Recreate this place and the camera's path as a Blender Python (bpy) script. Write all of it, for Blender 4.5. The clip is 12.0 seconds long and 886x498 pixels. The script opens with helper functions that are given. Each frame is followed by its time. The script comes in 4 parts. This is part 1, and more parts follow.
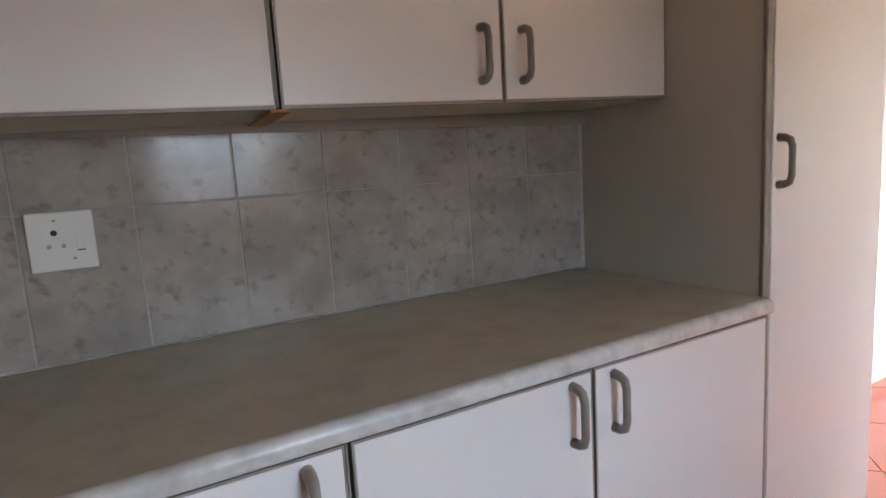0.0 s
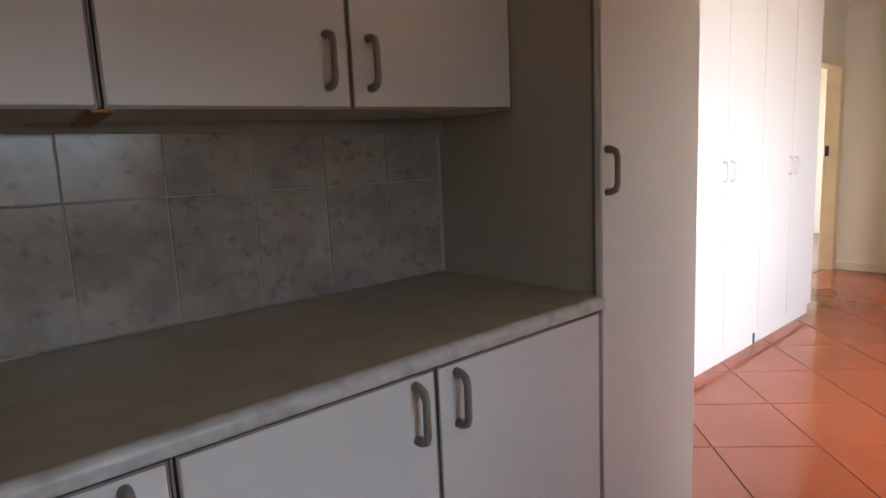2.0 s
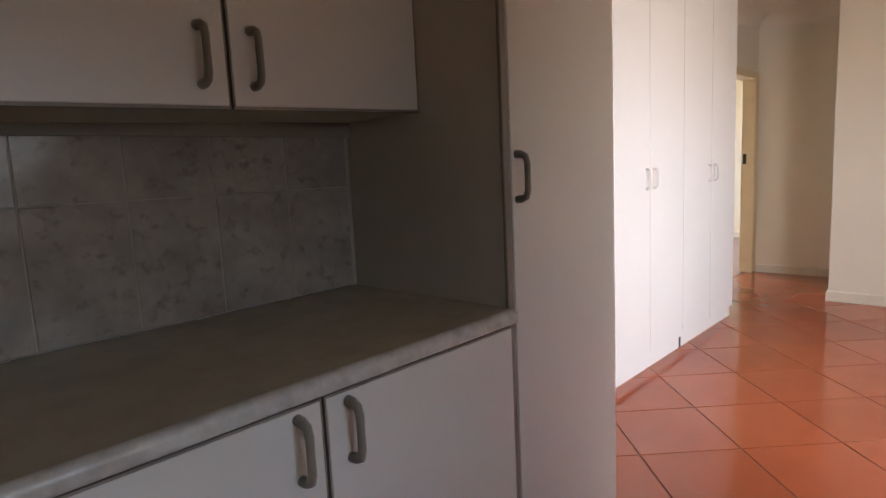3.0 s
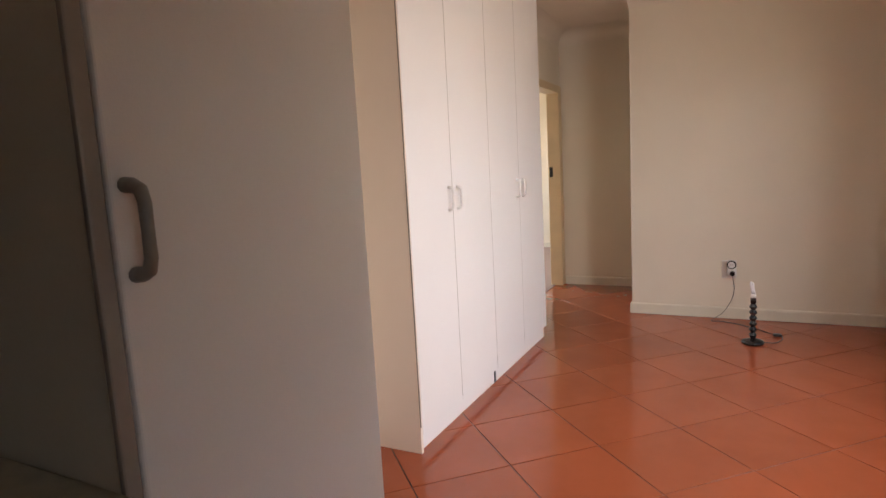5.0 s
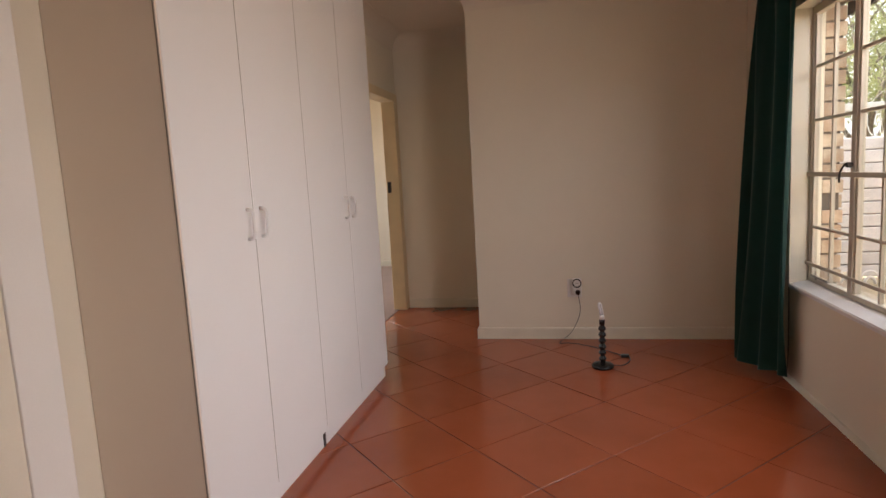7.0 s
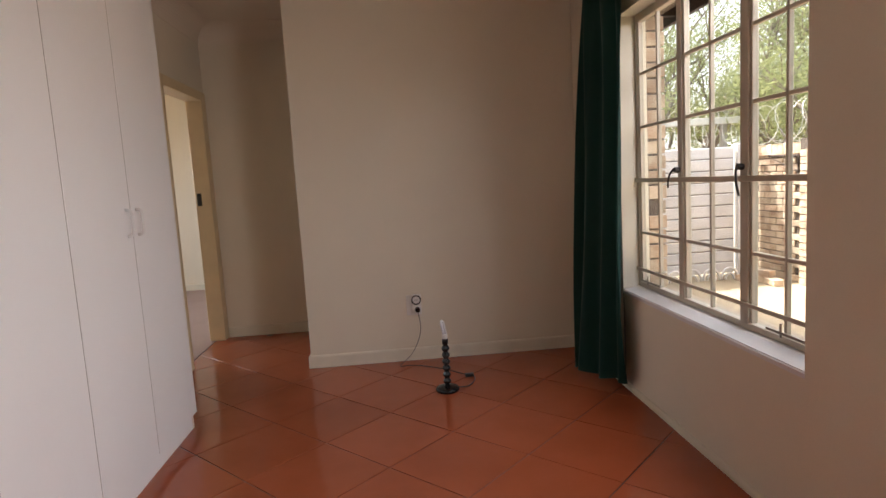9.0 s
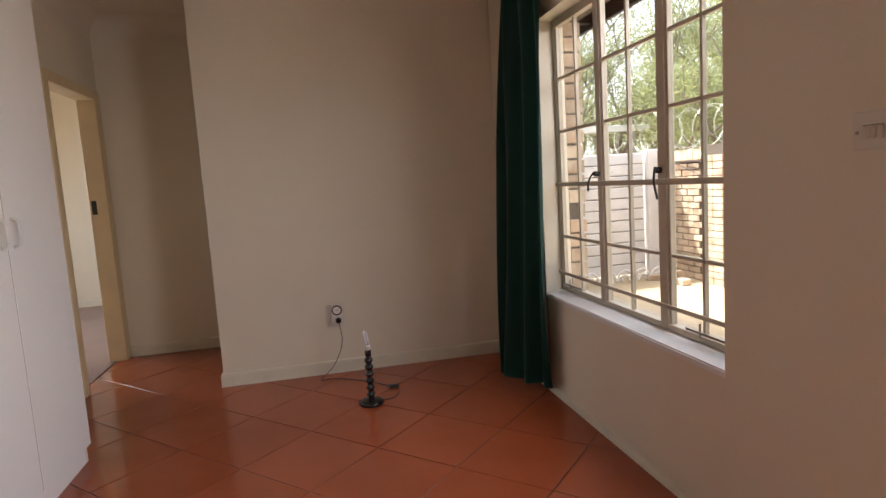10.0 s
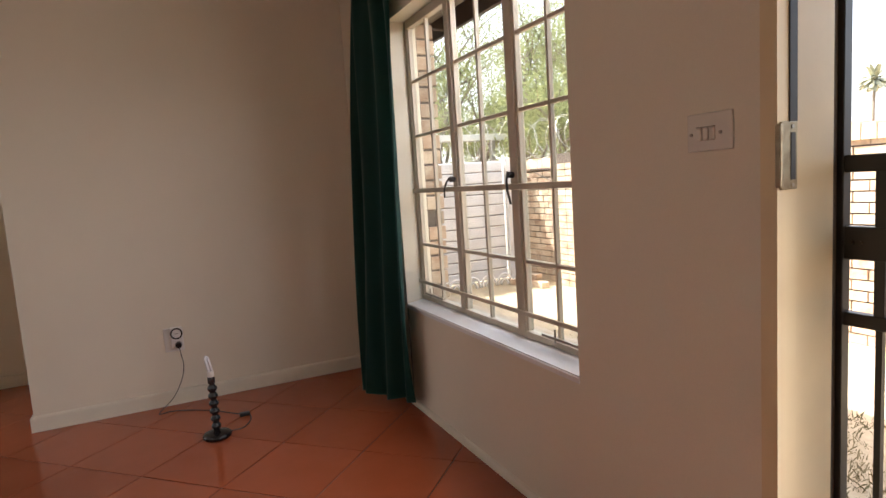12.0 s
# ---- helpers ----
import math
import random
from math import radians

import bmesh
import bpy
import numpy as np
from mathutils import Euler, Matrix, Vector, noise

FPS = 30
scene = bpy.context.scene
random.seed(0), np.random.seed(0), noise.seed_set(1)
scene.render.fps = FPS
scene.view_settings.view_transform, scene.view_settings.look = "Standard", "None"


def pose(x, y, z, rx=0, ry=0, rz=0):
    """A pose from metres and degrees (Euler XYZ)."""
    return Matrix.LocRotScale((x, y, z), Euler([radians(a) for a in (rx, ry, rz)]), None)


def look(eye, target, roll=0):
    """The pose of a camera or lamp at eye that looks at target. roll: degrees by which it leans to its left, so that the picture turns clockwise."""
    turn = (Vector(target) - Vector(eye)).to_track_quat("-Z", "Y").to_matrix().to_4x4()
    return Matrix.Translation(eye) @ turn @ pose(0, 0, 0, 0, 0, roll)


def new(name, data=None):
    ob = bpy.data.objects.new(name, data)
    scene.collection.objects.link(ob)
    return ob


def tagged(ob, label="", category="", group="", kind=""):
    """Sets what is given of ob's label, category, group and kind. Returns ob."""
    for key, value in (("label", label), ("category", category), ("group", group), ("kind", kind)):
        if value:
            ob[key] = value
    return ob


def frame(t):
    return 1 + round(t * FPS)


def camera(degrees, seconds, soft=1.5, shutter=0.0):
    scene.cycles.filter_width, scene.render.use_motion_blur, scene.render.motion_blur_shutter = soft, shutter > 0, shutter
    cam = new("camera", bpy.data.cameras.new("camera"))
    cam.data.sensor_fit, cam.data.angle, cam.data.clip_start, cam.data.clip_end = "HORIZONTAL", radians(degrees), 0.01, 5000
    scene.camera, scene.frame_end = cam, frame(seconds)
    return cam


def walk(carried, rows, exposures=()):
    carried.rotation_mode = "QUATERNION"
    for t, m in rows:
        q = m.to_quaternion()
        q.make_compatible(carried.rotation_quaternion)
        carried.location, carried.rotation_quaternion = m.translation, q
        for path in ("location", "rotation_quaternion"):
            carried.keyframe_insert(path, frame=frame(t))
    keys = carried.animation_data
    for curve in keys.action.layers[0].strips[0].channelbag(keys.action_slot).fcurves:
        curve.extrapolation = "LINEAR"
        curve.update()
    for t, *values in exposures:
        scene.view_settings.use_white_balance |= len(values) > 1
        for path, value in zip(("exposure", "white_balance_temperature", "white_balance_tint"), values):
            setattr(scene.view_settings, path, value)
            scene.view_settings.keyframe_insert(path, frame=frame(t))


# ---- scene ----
cam = camera(74.5, 12.0)
# seconds, stops
EXPOSURES = [(0.0, 3.82, 5500, 6), (1.5, 3.15, 5700, 7), (2.7, 2.52, 5900, 8), (4.5, 2.3, 6200, 10), (5.5, 1.97, 6500, 12), (7.0, 1.52, 6600, 13), (9.0, 1.45, 6350, 12), (12.0, 1.55, 6250, 11)]
PATH = [
    (0, (0.511, 0.334, 1.28), (1.491, 2.054, 0.99), -3.5),
    (0.5, (0.52, 0.323, 1.278), (1.585, 1.99, 0.988), -3.1),
    (1, (0.529, 0.303, 1.277), (1.673, 1.918, 0.987), -3.0),
    (1.5, (0.54, 0.287, 1.278), (1.755, 1.848, 0.983), -2.9),
    (2, (0.566, 0.272, 1.277), (1.856, 1.772, 0.986), -2.7),
    (2.5, (0.621, 0.272, 1.269), (1.98, 1.713, 0.988), -2.7),
    (4.5, (1.14, 0.419, 1.264), (2.835, 1.449, 1.004), -3.2),
    (5, (1.359, 0.465, 1.288), (3.126, 1.365, 1.024), -3.1),
    (5.5, (1.518, 0.488, 1.293), (3.335, 1.284, 1.032), -3.2),
    (6, (1.705, 0.535, 1.305), (3.571, 1.207, 1.047), -3.1),
    (6.5, (1.837, 0.565, 1.304), (3.745, 1.106, 1.046), -3.1),
    (7, (1.964, 0.579, 1.289), (3.906, 0.988, 1.044), -3.2),
    (9, (2.382, 0.598, 1.25), (4.363, 0.445, 1.02), -3.4),
    (9.5, (2.444, 0.601, 1.243), (4.409, 0.309, 1.015), -3.5),
    (10, (2.487, 0.589, 1.243), (4.429, 0.169, 1.017), -3.6),
    (10.5, (2.53, 0.572, 1.238), (4.448, 0.05, 1.014), -3.6),
    (11, (2.576, 0.531, 1.233), (4.461, -0.099, 1.007), -3.7),
    (11.5, (2.608, 0.498, 1.226), (4.453, -0.239, 1.001), -3.8),
    (12, (2.621, 0.467, 1.225), (4.423, -0.372, 1.0), -3.8),
]
walk(cam, [(t, look(eye, target, roll)) for t, eye, target, roll in PATH], exposures=EXPOSURES)

# ---- light and exposure ----
world = bpy.data.worlds.new("world")
scene.world = world
world.use_nodes = True
wn = world.node_tree.nodes
sky = wn.new("ShaderNodeTexSky")
sky.sky_type, sky.sun_disc = "NISHITA", False
SUN_ELEV, SUN_AZ = 55.0, 39.0          # azimuth counter-clockwise from +x
sky.sun_elevation, sky.sun_rotation = radians(SUN_ELEV), radians(90 - SUN_AZ)
sky.air_density, sky.dust_density, sky.ozone_density = 1.0, 7.0, 0.4
wn["Background"].inputs["Strength"].default_value = 0.15
haze = wn.new("ShaderNodeMix")               # thin white summer haze over the whole sky
haze.data_type, haze.blend_type = "RGBA", "ADD"
haze.inputs["Factor"].default_value = 1.0
haze.inputs["B"].default_value = (3.3, 3.3, 3.3, 1)
world.node_tree.links.new(sky.outputs[0], haze.inputs["A"])
world.node_tree.links.new(haze.outputs["Result"], wn["Background"].inputs["Color"])

sun = new("sun", bpy.data.lights.new("sun", "SUN"))
sun.data.energy, sun.data.angle, sun.data.color = 5.0, radians(0.5), (1.0, 0.95, 0.87)
to_sun = Vector((math.cos(radians(SUN_AZ)) * math.cos(radians(SUN_ELEV)), math.sin(radians(SUN_AZ)) * math.cos(radians(SUN_ELEV)), math.sin(radians(SUN_ELEV))))
sun.matrix_world = look(to_sun * 20, (0, 0, 0))


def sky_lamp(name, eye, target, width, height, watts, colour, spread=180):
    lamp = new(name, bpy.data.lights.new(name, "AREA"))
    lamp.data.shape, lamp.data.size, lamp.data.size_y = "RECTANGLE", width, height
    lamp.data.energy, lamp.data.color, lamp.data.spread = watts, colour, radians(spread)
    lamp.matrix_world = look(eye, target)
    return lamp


# Daylight in the openings: kitchen window, entrance door, living-room window (from the open sky above it), bedroom window.
sky_lamp("daylight_kitchen_window", (1.05, -0.88, 1.35), (-0.40, 1.05, -0.10), 0.7, 0.5, 0.50, (0.84, 0.92, 1.0), 100)
sky_lamp("daylight_door", (2.80, -0.72, 1.08), (4.3, 1.5, 0.5), 0.6, 1.9, 5.4, (1.0, 0.94, 0.92), 108)
sky_lamp("daylight_window", (4.45, -1.22, 2.23), (4.6, 0.5, 0.5), 1.1, 0.5, 7.6, (1.0, 0.96, 0.96))
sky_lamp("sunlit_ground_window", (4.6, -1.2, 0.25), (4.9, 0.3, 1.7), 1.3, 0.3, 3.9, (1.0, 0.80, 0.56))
sky_lamp("daylight_bedroom_window", (8.2, 4.78, 1.5), (8.3, 3.0, 0.7), 1.5, 1.3, 9.5, (0.88, 0.95, 1.0), 130)


# ---- materials ----
def material(name, base, rough=0.5, metal=0.0, grain=0.0, grain_scale=60.0, stain=0.0, stain_scale=3.0, bump=0.0, bump_scale=120.0, random_tint=0.0, stain_to=None, coat=0.0, rough_var=0.0, sheen=0.0, spots=0.0, spot_scale=30.0):
    m = bpy.data.materials.new(name)
    m.use_nodes = True
    nt = m.node_tree
    n, l = nt.nodes, nt.links
    bsdf = n["Principled BSDF"]
    bsdf.inputs["Roughness"].default_value, bsdf.inputs["Metallic"].default_value = rough, metal
    bsdf.inputs["Coat Weight"].default_value = coat
    bsdf.inputs["Sheen Weight"].default_value = sheen
    coord = n.new("ShaderNodeTexCoord")
    col = n.new("ShaderNodeRGB")
    col.outputs[0].default_value = (*base, 1)
    out = col.outputs[0]

    def noise_at(scale, detail=4.0):
        t = n.new("ShaderNodeTexNoise")
        t.inputs["Scale"].default_value, t.inputs["Detail"].default_value = scale, detail
        geo = n.new("ShaderNodeNewGeometry")
        l.new(geo.outputs["Position"], t.inputs["Vector"])
        return t.outputs["Fac"]

    def mixed(a, fac_out, low, high, to, amount):
        r = n.new("ShaderNodeMapRange")
        r.inputs["From Min"].default_value, r.inputs["From Max"].default_value = low, high
        r.inputs["To Max"].default_value = amount
        l.new(fac_out, r.inputs["Value"])
        mx = n.new("ShaderNodeMix")
        mx.data_type = "RGBA"
        l.new(r.outputs[0], mx.inputs["Factor"])
        l.new(a, mx.inputs["A"])
        mx.inputs["B"].default_value = (*to, 1)
        return mx.outputs["Result"]

    if stain:
        out = mixed(out, noise_at(stain_scale, 5), 0.42, 0.68, stain_to or tuple(c * 0.6 for c in base), stain)
    if grain:
        out = mixed(out, noise_at(grain_scale, 3), 0.35, 0.75, tuple(c * 0.72 for c in base), grain)
    if spots:
        out = mixed(out, noise_at(spot_scale, 4), 0.57, 0.74, tuple(c * 0.5 for c in base), spots)
    if random_tint:
        info = n.new("ShaderNodeObjectInfo")
        hsv = n.new("ShaderNodeHueSaturation")
        r = n.new("ShaderNodeMapRange")
        r.inputs["To Min"].default_value, r.inputs["To Max"].default_value = 1 - random_tint, 1 + random_tint
        l.new(info.outputs["Random"], r.inputs["Value"])
        l.new(r.outputs[0], hsv.inputs["Value"])
        l.new(out, hsv.inputs["Color"])
        out = hsv.outputs["Color"]
    l.new(out, bsdf.inputs["Base Color"])
    if rough_var:
        r = n.new("ShaderNodeMapRange")
        r.inputs["From Min"].default_value, r.inputs["From Max"].default_value = 0.3, 0.7
        r.inputs["To Min"].default_value, r.inputs["To Max"].default_value = rough - rough_var, rough + rough_var
        l.new(noise_at(7.0, 5), r.inputs["Value"])
        l.new(r.outputs[0], bsdf.inputs["Roughness"])
    if bump:
        b = n.new("ShaderNodeBump")
        b.inputs["Strength"].default_value, b.inputs["Distance"].default_value = bump, 0.004
        l.new(noise_at(bump_scale, 3), b.inputs["Height"])
        l.new(b.outputs[0], bsdf.inputs["Normal"])
    return m


def glass_material():
    m = bpy.data.materials.new("window_glass")
    m.use_nodes = True
    n, l = m.node_tree.nodes, m.node_tree.links
    n.remove(n["Principled BSDF"])
    clear, gloss, mix, facing = n.new("ShaderNodeBsdfTransparent"), n.new("ShaderNodeBsdfGlossy"), n.new("ShaderNodeMixShader"), n.new("ShaderNodeLayerWeight")
    clear.inputs[0].default_value = (0.93, 0.95, 0.94, 1)
    gloss.inputs["Roughness"].default_value = 0.02
    facing.inputs[0].default_value = 0.25
    scale = n.new("ShaderNodeMath")
    scale.operation = "MULTIPLY"
    scale.inputs[1].default_value = 0.16
    l.new(facing.outputs["Facing"], scale.inputs[0])
    l.new(scale.outputs[0], mix.inputs[0])
    l.new(clear.outputs[0], mix.inputs[1])
    l.new(gloss.outputs[0], mix.inputs[2])
    l.new(mix.outputs[0], n["Material Output"].inputs["Surface"])
    return m


M_WALL = material("wall_paint", (0.78, 0.705, 0.575), 0.55, grain=0.10, grain_scale=220, stain=0.12, stain_scale=1.4, bump=0.12, bump_scale=160)
M_CEIL = material("ceiling_paint", (0.76, 0.68, 0.57), 0.8, stain=0.1, bump=0.1)
M_TRIM = material("skirting_paint", (0.74, 0.68, 0.56), 0.42, stain=0.18, stain_scale=6, bump=0.08)
M_FRAME = material("cream_enamel", (0.74, 0.59, 0.36), 0.38, stain=0.2, stain_scale=5, bump=0.05)
M_LAM = material("white_laminate", (0.74, 0.71, 0.68), 0.34, grain=0.08, grain_scale=300, stain=0.10, stain_scale=2.2, bump=0.05, bump_scale=300)
M_WARD = material("wardrobe_laminate", (0.80, 0.78, 0.77), 0.38, grain=0.06, grain_scale=300, stain=0.06, stain_scale=1.8, bump=0.04, bump_scale=300)
# wardrobe side colour, with the floor's orange bounce light tinted in
M_WARD_BOUNCE = material("wardrobe_panel_floor_bounce", (0.80, 0.69, 0.59), 0.45, grain=0.06, grain_scale=300, stain=0.08, stain_scale=1.6, bump=0.04, bump_scale=300)
# board tone, darker than the doors; includes the shading of the pantry's side
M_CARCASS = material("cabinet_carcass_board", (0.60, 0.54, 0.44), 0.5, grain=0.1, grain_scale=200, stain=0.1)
# carcass board darkened to brown-grey: shade under the wall cabinets, as colour
M_RAIL_SHADED = material("shaded_rail_board", (0.33, 0.29, 0.245), 0.6, grain=0.2, grain_scale=80, stain=0.3, stain_scale=5)
M_EDGE = material("taupe_edging", (0.26, 0.225, 0.19), 0.42, grain=0.2)
M_HANDLE = material("taupe_plastic", (0.25, 0.22, 0.18), 0.36, grain=0.2, grain_scale=90, stain=0.25, stain_scale=25)
M_HANDLE_W = material("white_plastic_handle", (0.70, 0.68, 0.66), 0.3, stain=0.1, stain_scale=20)
M_COUNTER = material("counter_laminate", (0.46, 0.41, 0.30), 0.36, grain=0.4, grain_scale=60, stain=0.55, stain_scale=14, stain_to=(0.345, 0.305, 0.22), bump=0.02, rough_var=0.08)
# mottled counter laminate again, greyer and paler for the glancing light on the lip
M_LIP_LIT = material("counter_laminate_lit_lip", (0.60, 0.58, 0.55), 0.33, grain=0.5, grain_scale=60, stain=0.8, stain_scale=22, stain_to=(0.36, 0.335, 0.31))
M_TILE = material("mottled_wall_tile", (0.41, 0.365, 0.32), 0.12, grain=0.45, grain_scale=45, stain=0.8, stain_scale=9, stain_to=(0.26, 0.23, 0.207), random_tint=0.05, bump=0.05, bump_scale=14, spots=0.8, spot_scale=34)
M_TILE.node_tree.nodes["Principled BSDF"].inputs["Specular IOR Level"].default_value = 0.22
M_GROUT_W = material("pale_grout", (0.44, 0.395, 0.36), 0.8, grain=0.4, stain=0.7, stain_scale=6, stain_to=(0.30, 0.265, 0.245))
M_FLOOR = material("terracotta_tile", (0.36, 0.088, 0.036), 0.13, grain=0.12, grain_scale=14, stain=0.45, stain_scale=2.6, stain_to=(0.27, 0.062, 0.024), random_tint=0.06, bump=0.05, bump_scale=9, rough_var=0.06)
M_GROUT_F = material("dark_floor_grout", (0.07, 0.03, 0.02), 0.8, grain=0.3, stain=0.9, stain_scale=1.7, stain_to=(0.34, 0.19, 0.12))
M_BROWN = material("bare_chipboard", (0.36, 0.17, 0.045), 0.6, grain=0.5, grain_scale=120)
M_PLATE = material("white_switch_plastic", (0.76, 0.73, 0.69), 0.3, stain=0.08, stain_scale=20)
M_SWITCH = material("aged_white_switch_plastic", (0.72, 0.67, 0.60), 0.35, stain=0.08, stain_scale=20)
M_DARK = material("dark_slot", (0.02, 0.018, 0.016), 0.5, grain=0.2)
M_STEEL = material("worn_steel", (0.42, 0.38, 0.32), 0.35, metal=1.0, stain=0.4, stain_scale=60)
M_OLD = material("tarnished_dark_metal", (0.05, 0.042, 0.038), 0.45, metal=0.5, stain=0.4, stain_scale=60)
M_BRASS = material("worn_brass", (0.36, 0.30, 0.20), 0.38, metal=0.75, stain=0.7, stain_scale=45, stain_to=(0.20, 0.14, 0.08), grain=0.3)
M_BLACK = material("black_lacquered_wood", (0.012, 0.010, 0.010), 0.22, grain=0.3)
M_BLACK_METAL = material("black_enamel_steel", (0.018, 0.016, 0.015), 0.4, stain=0.3, stain_scale=30)
M_CABLE = material("black_rubber", (0.02, 0.016, 0.015), 0.5, grain=0.2)
# wall paint made whiter: daylight on the plaster corner, put into the colour
M_LIT_BAND = material("wall_paint_lit", (0.80, 0.76, 0.71), 0.5, grain=0.08, grain_scale=220, stain=0.1, stain_scale=3, bump=0.12, bump_scale=160)
M_IVORY = material("ivory_plastic", (0.68, 0.58, 0.37), 0.4, stain=0.2, stain_scale=20)
M_CURTAIN = material("dark_green_curtain", (0.006, 0.072, 0.058), 0.85, grain=0.35, grain_scale=700, stain=0.3, stain_scale=6, bump=0.3, bump_scale=900, sheen=0.25)
M_SASH = material("cream_steel_paint", (0.54, 0.47, 0.37), 0.4, stain=0.2, stain_scale=12, bump=0.05)
M_SILL = material("sill_paint", (0.80, 0.78, 0.78), 0.35, stain=0.12, stain_scale=6, bump=0.1)
M_GLASS = glass_material()
M_BRICK = material("face_brick", (0.66, 0.53, 0.39), 0.8, grain=0.45, grain_scale=70, stain=0.8, stain_scale=9, stain_to=(0.36, 0.20, 0.12), random_tint=0.22, bump=0.5, bump_scale=90)
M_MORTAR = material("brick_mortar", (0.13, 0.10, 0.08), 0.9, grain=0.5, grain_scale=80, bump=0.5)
M_PRECAST = material("whitewashed_concrete", (0.82, 0.78, 0.75), 0.8, grain=0.3, grain_scale=40, stain=0.35, stain_scale=4, stain_to=(0.46, 0.41, 0.36), bump=0.3)
M_GROUND = material("dry_sand_ground", (0.46, 0.37, 0.25), 0.95, grain=0.5, grain_scale=30, stain=0.6, stain_scale=1.1, stain_to=(0.37, 0.29, 0.18), bump=1.0, bump_scale=25)
M_PAVING = material("yard_concrete", (0.44, 0.40, 0.34), 0.9, grain=0.4, stain=0.4, bump=0.4)
M_BARK = material("grey_brown_bark", (0.20, 0.165, 0.13), 0.9, grain=0.5, bump=0.8, bump_scale=40)
def leaf_material():
    m = material("tree_leaf", (0.20, 0.225, 0.105), 0.5, stain=0.7, stain_scale=1.4, stain_to=(0.11, 0.13, 0.06))
    n, l = m.node_tree.nodes, m.node_tree.links
    bsdf = n["Principled BSDF"]
    thin, mix = n.new("ShaderNodeBsdfTranslucent"), n.new("ShaderNodeMixShader")
    thin.inputs[0].default_value = (0.40, 0.42, 0.19, 1)
    mix.inputs[0].default_value = 0.5
    l.new(bsdf.outputs[0], mix.inputs[1])
    l.new(thin.outputs[0], mix.inputs[2])
    l.new(mix.outputs[0], n["Material Output"].inputs["Surface"])
    return m


M_LEAF = leaf_material()
M_PALM = material("palm_leaf", (0.30, 0.31, 0.22), 0.6, stain=0.4)
M_EAVE = material("dark_stained_timber", (0.055, 0.030, 0.020), 0.6, grain=0.4, grain_scale=40, bump=0.2)
M_ROOF = material("roof_sheet", (0.30, 0.30, 0.31), 0.6, stain=0.4, bump=0.2)
M_WIRE = material("galvanised_wire", (0.62, 0.62, 0.60), 0.45, metal=0.4, stain=0.2)
M_BULB = material("frosted_bulb_glass", (0.90, 0.89, 0.89), 0.2, stain=0.05)
M_SKIN = material("tube_glass", (0.80, 0.78, 0.80), 0.15, stain=0.1, stain_scale=30)


# ---- mesh helpers ----
BASE = {}
ALONG = Vector((0, 0, 0))              # offset of the fittings that are being built


def thing(name, base, label, category, group="", kind=""):
    """An empty at a thing's base."""
    ob = new(name)
    ob.location = Vector(base) + ALONG
    ob.empty_display_size = 0.05
    BASE[ob] = Vector(base)
    return tagged(ob, label, category, group, kind)


def mesh_object(name, bm, mat, origin, smooth=False):
    bmesh.ops.translate(bm, verts=bm.verts, vec=-Vector(origin))
    me = bpy.data.meshes.new(name)
    bm.to_mesh(me)
    bm.free()
    me.materials.append(mat)
    if smooth:
        for p in me.polygons:
            p.use_smooth = True
    ob = new(name, me)
    return ob


def part(name, bm, mat, parent, label="", smooth=False):
    """One mesh, given in world metres, under a thing or a part."""
    ob = mesh_object(name, bm, mat, BASE[parent], smooth)
    ob.parent = parent
    BASE[ob] = BASE[parent]
    return tagged(ob, label)


def solid(name, bm, mat, label, category, kind="", group="", base=(0, 0, 0), smooth=False):
    """A top-level thing that is one mesh."""
    ob = mesh_object(name, bm, mat, base, smooth)
    ob.location = base
    BASE[ob] = Vector(base)
    return tagged(ob, label, category, group, kind)


def box(bm, x0, x1, y0, y1, z0, z1, bevel=0.0, segments=1):
    made = bmesh.ops.create_cube(bm, size=1.0, matrix=Matrix.LocRotScale(((x0 + x1) / 2, (y0 + y1) / 2, (z0 + z1) / 2), None, (abs(x1 - x0), abs(y1 - y0), abs(z1 - z0))))
    if bevel:
        edges = {e for v in made["verts"] for e in v.link_edges}
        bmesh.ops.bevel(bm, geom=list(edges), offset=bevel, segments=segments, affect="EDGES", profile=0.5)
    return bm


def boxes(*rows, bevel=0.0):
    bm = bmesh.new()
    for r in rows:
        box(bm, *r, bevel=bevel)
    return bm


def one(*r, bevel=0.0, segments=1):
    return box(bmesh.new(), *r, bevel=bevel, segments=segments)


def tube(bm, points, radius, sides=8, radii=None):
    """A round tube through points, closed at both ends."""
    pts = [Vector(p) for p in points]
    rings, side = [], None
    for i, p in enumerate(pts):
        d = (pts[min(i + 1, len(pts) - 1)] - pts[max(i - 1, 0)]).normalized()
        if side is None:
            side = d.orthogonal().normalized()
        side = (side - d * side.dot(d)).normalized()
        up = d.cross(side)
        r = radii[i] if radii else radius
        rings.append([bm.verts.new(p + r * (math.cos(a) * side + math.sin(a) * up)) for a in (2 * math.pi * k / sides for k in range(sides))])
    for a, b in zip(rings, rings[1:]):
        for k in range(sides):
            bm.faces.new((a[k], a[(k + 1) % sides], b[(k + 1) % sides], b[k]))
    bm.faces.new(rings[0][::-1])
    bm.faces.new(rings[-1])
    return bm


